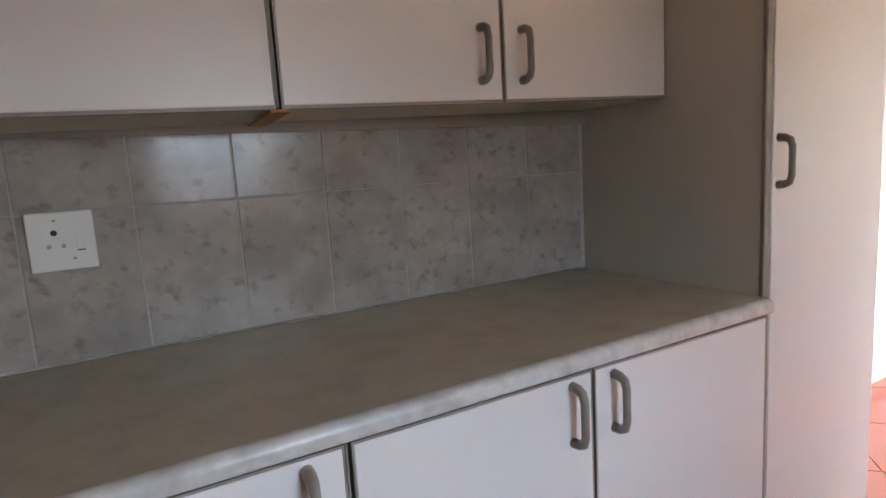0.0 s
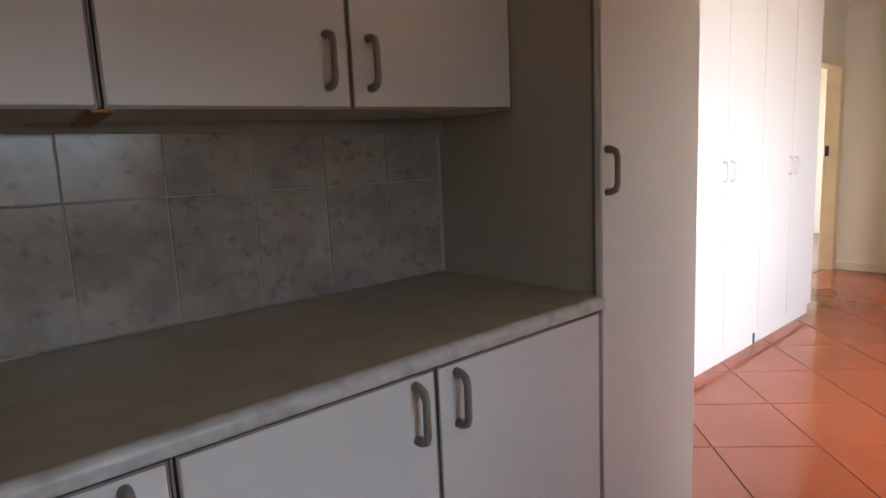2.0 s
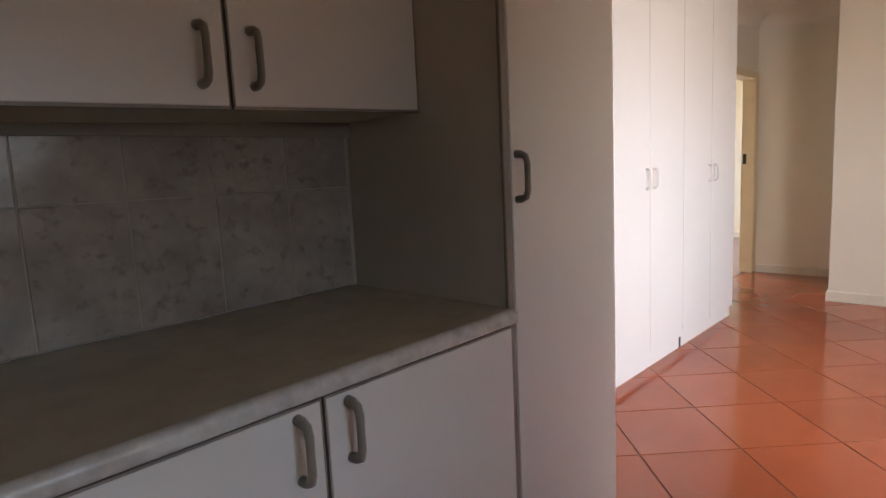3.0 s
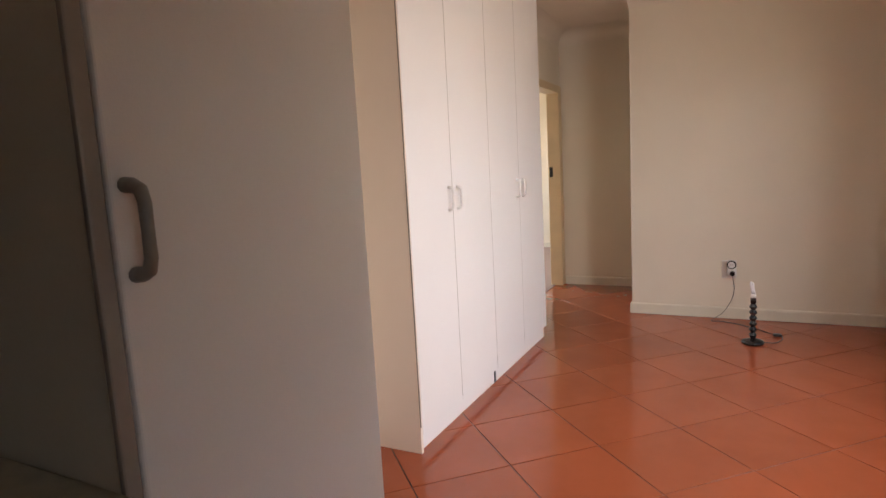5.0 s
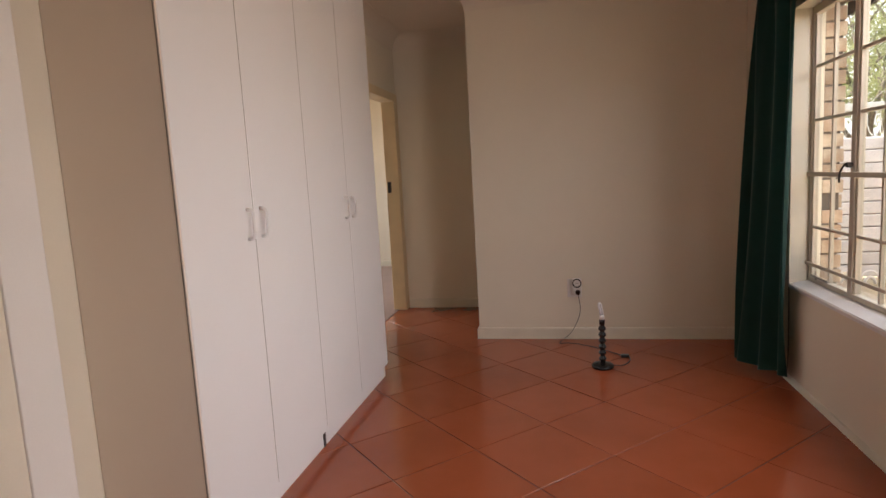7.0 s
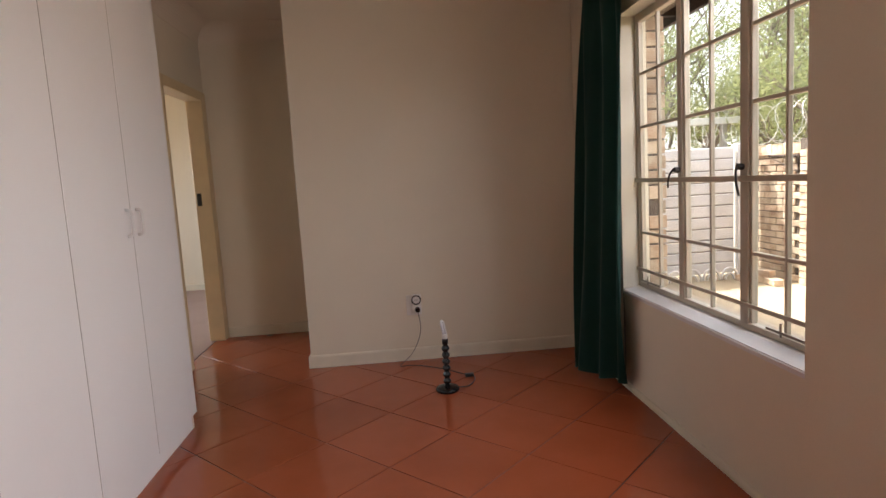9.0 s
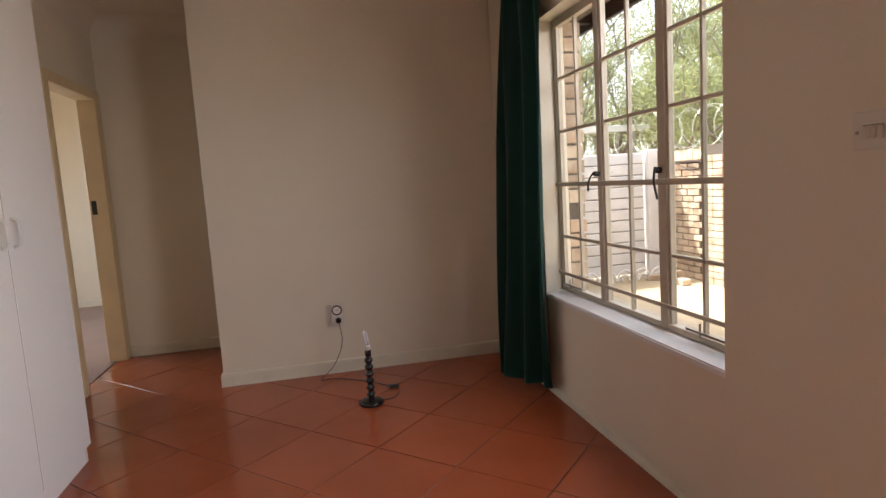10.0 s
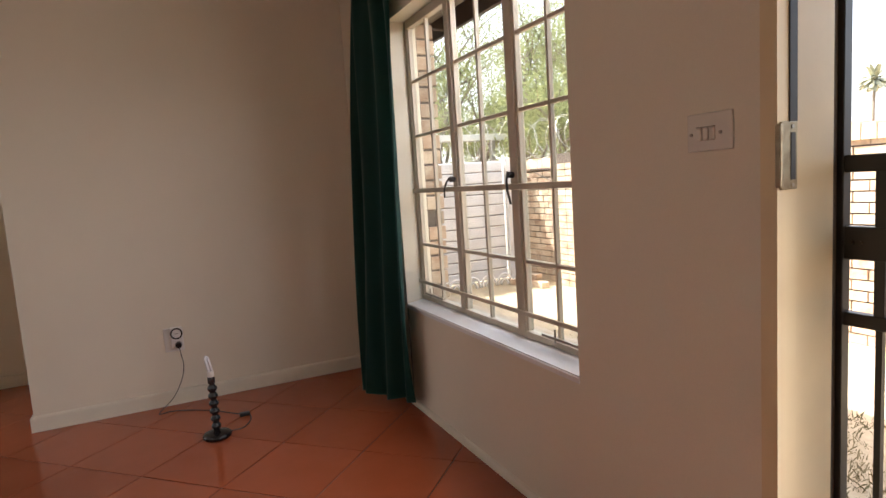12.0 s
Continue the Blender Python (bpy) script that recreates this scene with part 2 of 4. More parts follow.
def lathe(bm, profile, x, y, sides=28):
    """A turned body round a vertical line: rows of (radius, z)."""
    rings = [[bm.verts.new((x + r * math.cos(2 * math.pi * k / sides), y + r * math.sin(2 * math.pi * k / sides), z)) for k in range(sides)] for r, z in profile]
    for a, b in zip(rings, rings[1:]):
        for k in range(sides):
            bm.faces.new((a[k], a[(k + 1) % sides], b[(k + 1) % sides], b[k]))
    bm.faces.new(rings[0][::-1])
    bm.faces.new(rings[-1])
    return bm


def sweep(path, profile, closed=False):
    """A moulding along a flat path, mitred: profile rows of (out to the left of the path, z)."""
    bm = bmesh.new()
    pts = [Vector((x, y, 0)) for x, y in path]
    rings = []
    for i, p in enumerate(pts):
        a = (p - pts[i - 1]).normalized() if i or closed else None
        b = (pts[(i + 1) % len(pts)] - p).normalized() if i + 1 < len(pts) or closed else None
        a, b = a or b, b or a
        na, nb = Vector((-a.y, a.x, 0)), Vector((-b.y, b.x, 0))
        n = (na + nb).normalized()
        n /= max(0.3, n.dot(na))
        rings.append([bm.verts.new(p + n * o + Vector((0, 0, z))) for o, z in profile])
    for a, b in zip(rings, rings[1:]):
        for k in range(len(profile)):
            bm.faces.new((a[k], a[(k + 1) % len(profile)], b[(k + 1) % len(profile)], b[k]))
    bm.faces.new(rings[0][::-1])
    bm.faces.new(rings[-1])
    bmesh.ops.recalc_face_normals(bm, faces=bm.faces)
    return bm


def arc_handle(x, y, z0, z1, out, r):
    """A bow handle on a front that faces -y: feet at z0 and z1, standing off by out."""
    pts = [(x, y + 0.001, z0), (x, y - out * 0.45, z0 + 0.001), (x, y - out * 0.85, z0 + 0.006), (x, y - out, z0 + 0.02)]
    pts += [(x, y - out, (z0 + z1) / 2), (x, y - out, z1 - 0.02), (x, y - out * 0.85, z1 - 0.006), (x, y - out * 0.45, z1 - 0.001), (x, y + 0.001, z1)]
    return tube(bmesh.new(), pts, r, 10, radii=[r * 1.25, r * 1.2, r * 1.08, r, r * 0.95, r, r * 1.08, r * 1.2, r * 1.25])


# ---- plan, in metres ----
CEIL = 2.64
Y_WIN, Y_OUT = -0.685, -0.845            # window wall: inner face, plane where the brick leaf begins
X_FAR, Y_CORNER = 6.437, 1.260            # far wall of the living room and its free corner
X_PASS = 7.545                           # end of the passage
Y_NORTH = 2.142                          # wall behind the wardrobe
Y_STEP, X_STEP = 1.785, 3.118              # wall with the door phone
Y_KIT = 1.640                            # tiled kitchen wall
X_WEST = -2.3
WX0, WX1, WZ0, WZ1 = 4.110, 5.612, 0.575, 2.09   # living-room window opening
DX0, DX1, DZ = 2.575, 3.450, 2.09         # entrance door opening
KX0, KX1, KZ0, KZ1 = 0.76, 1.62, 1.00, 1.68      # kitchen window opening

# ---- setting ----
floor = solid("floor", boxes((X_WEST - 0.2, 10.6, -0.96, 2.26, -0.16, -0.004), (5.4, 10.6, 2.26, 5.0, -0.16, -0.004)), M_GROUT_F, "dark grouted bed of the terracotta tile floor", "floor", "structure")
ground = solid("ground", one(-300, 300, -300, 300, -0.6, -0.165), M_GROUND, "dry sandy yard ground with sparse grass", "ground", "structure")
solid("ceiling", one(X_WEST - 0.2, 10.6, -0.96, 5.2, CEIL, CEIL + 0.12), M_CEIL, "smooth off-white plastered ceiling", "ceiling", "structure")

wall_s = boxes(
    (X_WEST - 0.2, KX0, Y_OUT, Y_WIN, 0, CEIL), (KX0, KX1, Y_OUT, Y_WIN, 0, KZ0), (KX0, KX1, Y_OUT, Y_WIN, KZ1, CEIL),
    (KX1, DX0, Y_OUT, Y_WIN, 0, CEIL), (DX0, DX1, Y_OUT, Y_WIN, DZ, CEIL), (DX1, WX0, Y_OUT, Y_WIN, 0, CEIL),
    (WX0, WX1, Y_OUT, Y_WIN, 0, WZ0 - 0.03), (WX0, WX1, Y_OUT, Y_WIN, WZ1, CEIL), (WX1, 7.8, Y_OUT, Y_WIN, 0, CEIL))
wall_south = solid("wall_south", wall_s, M_WALL, "off-white painted plaster wall with window and door", "wall", "structure")
leaf = boxes(
    (X_WEST - 0.2, KX0, Y_OUT - 0.09, Y_OUT, -0.3, CEIL), (KX0, KX1, Y_OUT - 0.09, Y_OUT, -0.3, KZ0), (KX0, KX1, Y_OUT - 0.09, Y_OUT, KZ1, CEIL),
    (KX1, DX0, Y_OUT - 0.09, Y_OUT, -0.3, CEIL), (DX0, DX1, Y_OUT - 0.09, Y_OUT, DZ, CEIL), (DX1, WX0 - 0.0, Y_OUT - 0.09, Y_OUT, -0.3, CEIL),
    (WX0, WX1, Y_OUT - 0.09, Y_OUT, -0.3, WZ0 - 0.05), (WX0, WX1, Y_OUT - 0.09, Y_OUT, WZ1, CEIL), (WX1 + 0.012, 7.8, Y_OUT - 0.09, Y_OUT, -0.3, CEIL))
part("brick_leaf", leaf, M_MORTAR, wall_south, "outer face-brick leaf")
solid("wall_east", one(X_FAR, X_FAR + 0.16, Y_WIN, Y_CORNER, 0, CEIL, bevel=0.004), M_WALL, "off-white painted end wall of the living room", "wall", "structure")
solid("wall_passage", one(X_PASS, X_PASS + 0.14, 0.0, Y_NORTH, 0, CEIL), M_WALL, "off-white painted wall closing the passage", "wall", "structure")
solid("wall_passage_south", one(X_FAR + 0.16, X_PASS, 0.0, 0.12, 0, CEIL), M_WALL, "plain off-white painted passage wall", "wall", "structure")
PX0, PX1, PZ = 6.62, 7.452, 2.045        # bedroom door opening
north = boxes((X_STEP, PX0, Y_NORTH, Y_NORTH + 0.115, 0, CEIL), (PX0, PX1, Y_NORTH, Y_NORTH + 0.115, PZ, CEIL), (PX1, 10.6, Y_NORTH, Y_NORTH + 0.115, 0, CEIL))
solid("wall_north", north, M_WALL, "off-white painted wall behind the wardrobe", "wall", "structure")
solid("wall_step", one(2.252, X_STEP, Y_STEP, Y_NORTH + 0.115, 0, CEIL, bevel=0.012, segments=2), M_WALL, "off-white plaster wall with rounded corner", "wall", "structure")
# added strip that paints the lit corner, slightly proud of the wall
solid("pilaster", one(2.994, X_STEP - 0.006, Y_STEP - 0.007, Y_STEP + 0.02, 0.1, CEIL - 0.09, bevel=0.004, segments=2), M_LIT_BAND, "thin raised band whose paler colour paints the light on the plaster corner", "wall", "structure")
wall_kitchen = solid("wall_kitchen", one(X_WEST, 2.252, Y_KIT, Y_KIT + 0.2, 0, CEIL), M_WALL, "painted kitchen wall with tiled splashback", "wall", "structure")
solid("wall_west", one(X_WEST - 0.2, X_WEST, Y_WIN, Y_KIT, 0, CEIL), M_WALL, "plain off-white kitchen end wall", "wall", "structure")
bed = boxes((10.3, 10.5, Y_NORTH + 0.115, 5.0, 0, CEIL), (5.4, 5.55, Y_NORTH + 0.115, 5.0, 0, CEIL), (5.4, 7.4, 4.85, 5.0, 0, CEIL), (9.0, 10.5, 4.85, 5.0, 0, CEIL), (7.4, 9.0, 4.85, 5.0, 0, 0.85), (7.4, 9.0, 4.85, 5.0, 2.1, CEIL))
solid("wall_bedroom", bed, M_WALL, "bright white painted bedroom walls", "wall", "structure")

# mauve paints the bright wall's pale reflection over the bedroom floor
M_BED_FLOOR = material("bedroom_floor_with_reflection", (0.30, 0.21, 0.19), 0.45, grain=0.2, grain_scale=90, stain=0.3, stain_scale=3)
# thin sheet added over the tiles to carry that reflection colour
solid("floor_bedroom", one(5.55, 10.3, Y_NORTH + 0.07, 4.85, -0.002, 0.006), M_BED_FLOOR, "bedroom floor in greyish mauve, the wall's reflection put into the colour", "floor", "structure")

# mouldings
SK = [(0, 0.0), (0.015, 0.0), (0.015, 0.076), (0.012, 0.084), (0.006, 0.088), (0, 0.089)]
def skirting(path, label):
    solid("baseboard", sweep(path, SK), M_TRIM, label, "baseboard", "structure")


skirting([(X_FAR, Y_WIN), (X_FAR, Y_CORNER), (X_FAR + 0.16, Y_CORNER)], "cream painted baseboard along the end wall")
skirting([(X_PASS, 0.14), (X_PASS, Y_NORTH - 0.02)], "cream painted baseboard in the passage")
skirting([(2.262, Y_STEP), (X_STEP, Y_STEP), ][::-1], "cream painted baseboard below the door phone")
skirting([(3.52, Y_NORTH), (X_STEP, Y_NORTH)], "cream painted baseboard beside the wardrobe")
skirting([(10.3, 2.3), (10.3, 4.84)], "white painted bedroom baseboard")
solid("trim", sweep([(DX1 + 0.03, Y_WIN), (X_FAR, Y_WIN)], [(0, 0.0), (0.02, 0.0), (0.017, 0.014), (0.009, 0.026), (0, 0.03)]), M_TRIM, "narrow cream quadrant strip at the window wall", "trim", "structure")
COVE = [(0, CEIL - 0.14)] + [(0.002 + 0.14 * (1 - math.cos(a)), CEIL - 0.14 + 0.138 * math.sin(a)) for a in (math.pi / 2 * k / 10 for k in range(11))] + [(0.142, CEIL + 0.001), (0, CEIL + 0.001)]
solid("trim", sweep([(X_PASS, 0.12), (X_PASS, Y_NORTH), (X_STEP, Y_NORTH), (X_STEP, Y_STEP), (2.26, Y_STEP)], COVE), M_CEIL, "coved plaster cornice along the inner walls", "trim", "structure")
solid("trim", sweep([(DX0 - 2, Y_WIN), (X_FAR, Y_WIN), (X_FAR, Y_CORNER), (X_FAR + 0.16, Y_CORNER), (X_FAR + 0.16, 0.12)], COVE), M_CEIL, "coved plaster cornice along the outer walls", "trim", "structure")


# ---- kitchen ----
Y_BASE, Y_UP, Y_TALL = 1.060, 1.333, 1.076     # door fronts
TOP = 0.945
ALONG = Vector((0.043, 0, 0))
H_R = 0.0075


def cupboard_door(name, x0, x1, y, z0, z1, parent, handle, hz0, hz1, edge_sides="lr"):
    """A white door with taupe edging on its sides, and a bow handle at x = handle."""
    d = part(name, one(x0 + 0.004, x1 - 0.004, y, y + 0.016, z0, z1, bevel=0.0015), M_LAM, parent, "white laminate door")
    strips = bmesh.new()
    box(strips, x0 + 0.0005, x0 + 0.004, y + 0.001, y + 0.017, z0, z1)
    box(strips, x1 - 0.004, x1 - 0.0005, y + 0.001, y + 0.017, z0, z1)
    box(strips, x0 + 0.0005, x1 - 0.0005, y + 0.001, y + 0.017, z0 - 0.006, z0)
    box(strips, x0 + 0.0005, x1 - 0.0005, y + 0.001, y + 0.017, z1, z1 + 0.004)
    part("edging", strips, M_EDGE, d, "taupe plastic edging")
    if handle is not None:
        part("handle", arc_handle(handle, y, hz0, hz1, 0.03, H_R), M_HANDLE, d, "taupe plastic bow handle", smooth=True)
    return d


def carcass(u, *rows):
    for name, r in zip(("side_panel", "side_panel", "bottom_panel", "top_panel", "back_panel"), rows):
        part(name, one(*r), M_CARCASS, u, "grey-beige board")


def base_unit(x0, x1, doors, label):
    u = thing("base_cabinet", ((x0 + x1) / 2, Y_BASE + 0.3, 0), label, "cabinet", "kitchen base cabinets")
    carcass(u, (x0 + 0.001, x0 + 0.017, Y_BASE + 0.018, Y_KIT - 0.012, 0.10, 0.905), (x1 - 0.017, x1 - 0.001, Y_BASE + 0.018, Y_KIT - 0.012, 0.10, 0.905),
                 (x0 + 0.017, x1 - 0.017, Y_BASE + 0.018, Y_KIT - 0.012, 0.10, 0.118), (x0 + 0.017, x1 - 0.017, Y_BASE + 0.018, Y_BASE + 0.10, 0.889, 0.905),
            (x0 + 0.017, x1 - 0.017, Y_KIT - 0.02, Y_KIT - 0.012, 0.118, 0.905))
    part("plinth", one(x0, x1, Y_BASE + 0.05, Y_BASE + 0.066, 0, 0.10), M_EDGE, u, "taupe plinth board")
    part("edge_strip", one(x0 - 0.0045, x0 - 0.0015, Y_BASE + 0.008, Y_BASE + 0.018, 0.10, 0.905), M_EDGE, u)
    for a, b, h in doors:
        cupboard_door("door", a, b, Y_BASE, 0.112, 0.904, u, h, 0.786, 0.888)


base_unit(0.716, 1.696, [(0.7175, 1.168, 1.120), (1.172, 1.686, 1.219)], "white laminate base cabinet with two doors under the counter")
base_unit(0.262, 0.710, [(0.264, 0.7085, 0.654)], "white laminate base cabinet with one door under the counter")
base_unit(-0.70, 0.256, [(-0.694, -0.226, -0.275), (-0.218, 0.250, -0.17)], "white laminate base cabinet with two doors under the counter")

filler = thing("filler_strip", (1.692, Y_BASE + 0.01, 0.1), "dark taupe filler strip between base cabinet and pantry", "filler strip")
part("strip", one(1.688, 1.6955, Y_BASE + 0.003, Y_BASE + 0.017, 0.0, 0.905, bevel=0.001), M_EDGE, filler)

counter = thing("countertop", (0.5, 1.3, 0.908), "mottled beige laminate countertop with rounded front edge", "countertop")
CX0, CX1 = -0.72, 1.697
part("top", one(CX0, CX1, 1.068, Y_KIT - 0.004, 0.913, TOP), M_COUNTER, counter, "mottled taupe laminate")
edge = bmesh.new()
outline = [(1.068, 0.913), (1.058, 0.913), (1.052, 0.915), (1.050, 0.920)] + [(1.050 + 0.016 * (1 - math.cos(a)), 0.931 + 0.014 * math.sin(a)) for a in (math.pi / 2 * k / 8 for k in range(9))] + [(1.068, TOP)]
ends = [[edge.verts.new((x, y, z)) for y, z in outline] for x in (CX0, CX1)]
for k in range(len(outline)):
    edge.faces.new((ends[0][k], ends[0][(k + 1) % len(outline)], ends[1][(k + 1) % len(outline)], ends[1][k]))
edge.faces.new(ends[0][::-1])
edge.faces.new(ends[1])
bmesh.ops.recalc_face_normals(edge, faces=edge.faces)
# the lip's brightness is painted by its paler laminate
part("front_edge", edge, M_LIP_LIT, counter, "rounded front edge, paler with the light painted into its colour", smooth=False)
part("sealant", one(CX0, 1.694, Y_KIT - 0.014, Y_KIT - 0.007, TOP, TOP + 0.004, bevel=0.0015), M_GROUT_W, counter, "white sealant bead")
crack = boxes(*[(x, x + w, Y_KIT - 0.0148, Y_KIT - 0.0135, TOP + 0.0004, TOP + 0.0018) for x, w in ((0.44, 0.13), (0.63, 0.16), (0.86, 0.36), (1.25, 0.20), (1.47, 0.2))])
part("sealant_gap", crack, M_DARK, counter, "dark gap in the sealant")


UP_SLOPE = 0.0226


def upper_unit(x0, x1, doors, label):
    u = thing("wall_cabinet", ((x0 + x1) / 2, Y_KIT, 1.395), label, "cabinet", "kitchen wall cabinets")
    y0, y1 = Y_UP + 0.018, Y_KIT - 0.001
    carcass(u, (x0 + 0.001, x0 + 0.017, y0, y1, 1.409, 2.2), (x1 - 0.017, x1 - 0.001, y0, y1, 1.409, 2.2), (x0 + 0.017, x1 - 0.017, y0, y1, 1.409, 1.424),
                 (x0 + 0.017, x1 - 0.017, y0, y1, 2.184, 2.2), (x0 + 0.017, x1 - 0.017, y1 - 0.006, y1, 1.424, 2.184))
    part("edge_strip", one(x0 - 0.0045, x0 - 0.0015, Y_UP + 0.008, y0, 1.412, 2.2), M_EDGE, u)
    for a, b, h in doors:
        cupboard_door("door", a, b, Y_UP, 1.414, 2.196, u, h, 1.451, 1.554)
    for ob in u.children_recursive:              # the row hangs a little out of level
        for v in ob.data.vertices:
            v.co.z += UP_SLOPE * (v.co.x + BASE[u].x + ALONG.x - 1.733)
    # the dimness below the cabinet is painted with the darker rail colour
    part("back_rail", one(x0 - 0.003, x1 + 0.003, y1 - 0.022, y1 - 0.008, 1.369, 1.408), M_RAIL_SHADED, u, "rail under the cabinet back, brown with the underside's shade in its colour")
    return u


upper_unit(0.742, 1.700, [(0.743, 1.204, 1.151), (1.208, 1.697, 1.254)], "white laminate wall cabinet with two doors above the counter")
upper_unit(-0.25, 0.736, [(-0.246, 0.242, 0.19), (0.246, 0.735, 0.30)], "white laminate wall cabinet with two doors above the counter")
block = thing("wood_block", (0.739, 1.40, 1.37), "small bare brown chipboard block under the wall cabinets", "wood block")
BZ = 1.4085 + UP_SLOPE * (0.739 + 0.043 - 1.733)
bl = one(0.724, 0.758, 1.336, 1.520, BZ - 0.006, BZ - 0.0005, bevel=0.001)
for v in bl.verts:
    v.co.z -= 0.045 * (v.co.y - 1.336)
part("board", bl, M_BROWN, block)

pantry = thing("pantry_cupboard", (1.93, 1.36, 0), "tall white laminate pantry cupboard beside the counter", "cupboard")
# side towards the counter: its shading is part of the board colour
part("side_panel", one(1.699, 1.716, 1.088, Y_KIT - 0.001, 0, 2.2), M_CARCASS, pantry, "side panel in grey-beige board tone that includes its shading")
part("panel_edging", one(1.698, 1.720, 1.078, 1.088, 0, 2.2, bevel=0.003, segments=2), M_EDGE, pantry, "taupe edging strip")
part("side_panel", one(2.190, 2.206, 1.094, Y_KIT - 0.001, 0, 2.2), M_LAM, pantry, "white side panel")
part("back_panel", boxes((1.716, 2.190, Y_KIT - 0.01, Y_KIT - 0.002, 0.1, 2.2), (1.716, 2.190, 1.088, Y_KIT - 0.01, 2.184, 2.2), (1.716, 2.190, 1.088, Y_KIT - 0.01, 0.1, 0.116)), M_CARCASS, pantry)
part("plinth", one(1.718, 2.206, 1.11, 1.126, 0, 0.10), M_EDGE, pantry)
pd = part("door", one(1.7215, 2.208, Y_TALL, 1.0935, 0.104, 2.196, bevel=0.005, segments=3), M_LAM, pantry, "tall white laminate door")
part("handle", arc_handle(1.742, Y_TALL, 1.190, 1.292, 0.03, H_R), M_HANDLE, pd, "taupe plastic bow handle", smooth=True)

socket = thing("kitchen_socket", (0.389, Y_KIT - 0.008, 1.18), "square white plastic wall socket on the tiles", "socket")
part("plate", one(0.335, 0.443, Y_KIT - 0.018, Y_KIT - 0.0085, 1.125, 1.235, bevel=0.003, segments=2), M_PLATE, socket)
for x, z, r in ((0.378, 1.196, 0.0055), (0.368, 1.171, 0.0042), (0.391, 1.171, 0.0042)):
    part("pin_hole", tube(bmesh.new(), [(x, Y_KIT - 0.0186, z), (x, Y_KIT - 0.0170, z)], r, 10), M_DARK if r > 0.005 else M_STEEL, socket)
for x, z in ((0.381, 1.219), (0.406, 1.146)):
    part("screw", tube(bmesh.new(), [(x, Y_KIT - 0.0190, z), (x, Y_KIT - 0.0175, z)], 0.003, 8), M_STEEL, socket)
part("rocker", one(0.411, 0.426, Y_KIT - 0.0205, Y_KIT - 0.0175, 1.166, 1.190, bevel=0.001), M_PLATE, socket)
part("rocker_mark", one(0.412, 0.425, Y_KIT - 0.0186, Y_KIT - 0.0170, 1.160, 1.1622), M_DARK, socket)

# ---- wardrobe ----
ALONG = Vector((0, 0, 0))
WA0, WA1, Y_WD, WTOP = 3.556, 5.536, 1.746, CEIL - 0.006
ward = thing("wardrobe", (4.53, 1.95, 0), "built-in white laminate wardrobe with four tall doors", "wardrobe")
part("side_panel", one(WA0, WA0 + 0.018, Y_WD + 0.002, Y_NORTH - 0.001, 0, WTOP, bevel=0.002), M_WARD_BOUNCE, ward, "side panel standing on the floor, tan with floor bounce in its colour")
part("side_panel", one(WA1 - 0.018, WA1, Y_WD + 0.022, Y_NORTH - 0.001, 0, WTOP, bevel=0.002), M_WARD_BOUNCE, ward, "side panel standing on the floor, tan with floor bounce in its colour")
part("carcass", boxes((WA0 + 0.018, WA1 - 0.018, Y_NORTH - 0.012, Y_NORTH - 0.002, 0.09, WTOP), (WA0 + 0.018, WA1 - 0.018, Y_WD + 0.022, Y_NORTH - 0.012, WTOP - 0.016, WTOP), (WA0 + 0.018, WA1 - 0.018, Y_WD + 0.022, Y_NORTH - 0.012, 0.09, 0.105), (4.514, 4.530, Y_WD + 0.030, Y_NORTH - 0.012, 0.105, WTOP - 0.016)), M_WARD, ward)
part("plinth", boxes((WA0 + 0.018, 4.512, Y_WD + 0.024, Y_WD + 0.040, 0, 0.10), (4.528, WA1 - 0.02, Y_WD + 0.024, Y_WD + 0.040, 0, 0.10)), M_WARD, ward, "white kick board with a gap")
part("plinth_gap", one(4.511, 4.529, Y_WD + 0.018, Y_WD + 0.026, 0.002, 0.104), M_DARK, ward, "dark gap in the kick board")
part("edging", one(WA0 - 0.001, WA0 + 0.004, Y_WD - 0.001, Y_WD + 0.003, 0.13, WTOP), M_EDGE, ward, "dark line of the open joint")
seams = [WA0 + 0.014, 4.014, 4.522, 5.027, 5.536]
for i in range(4):
    d = part("door", one(seams[i] + 0.0025, seams[i + 1] - 0.0025, Y_WD, Y_WD + 0.018, 0.088, WTOP - 0.004, bevel=0.0018), M_WARD, ward, "tall white laminate door")
    hx = seams[i + 1] - 0.05 if i % 2 == 0 else seams[i] + 0.05
    part("handle", arc_handle(hx, Y_WD, 1.095, 1.208, 0.026, 0.0062), M_HANDLE_W, d, "white plastic bow handle", smooth=True)
for x in seams[1:4]:
    part("joint_strip", one(x - 0.0023, x + 0.0023, Y_WD + 0.0012, Y_WD + 0.0225, 0.11, WTOP - 0.004), M_HANDLE, ward)

# ---- door phone ----
phone = thing("door_phone", (2.87, Y_STEP, 1.12), "yellowed ivory plastic door phone hanging on the wall", "intercom")
body = one(2.834, 2.909, Y_STEP - 0.034, Y_STEP - 0.0005, 1.192, 1.345, bevel=0.006, segments=2)
for v in body.verts:
    if v.co.z < 1.25:
        v.co.x += (0.010 if v.co.x < 2.87 else 0.0) * (1.25 - v.co.z) / 0.058
part("body", body, M_IVORY, phone)
hook = one(2.851, 2.866, Y_STEP - 0.0355, Y_STEP - 0.032, 1.205, 1.292, bevel=0.003)
part("hook_recess", hook, M_DARK, phone, "dark hook recess")
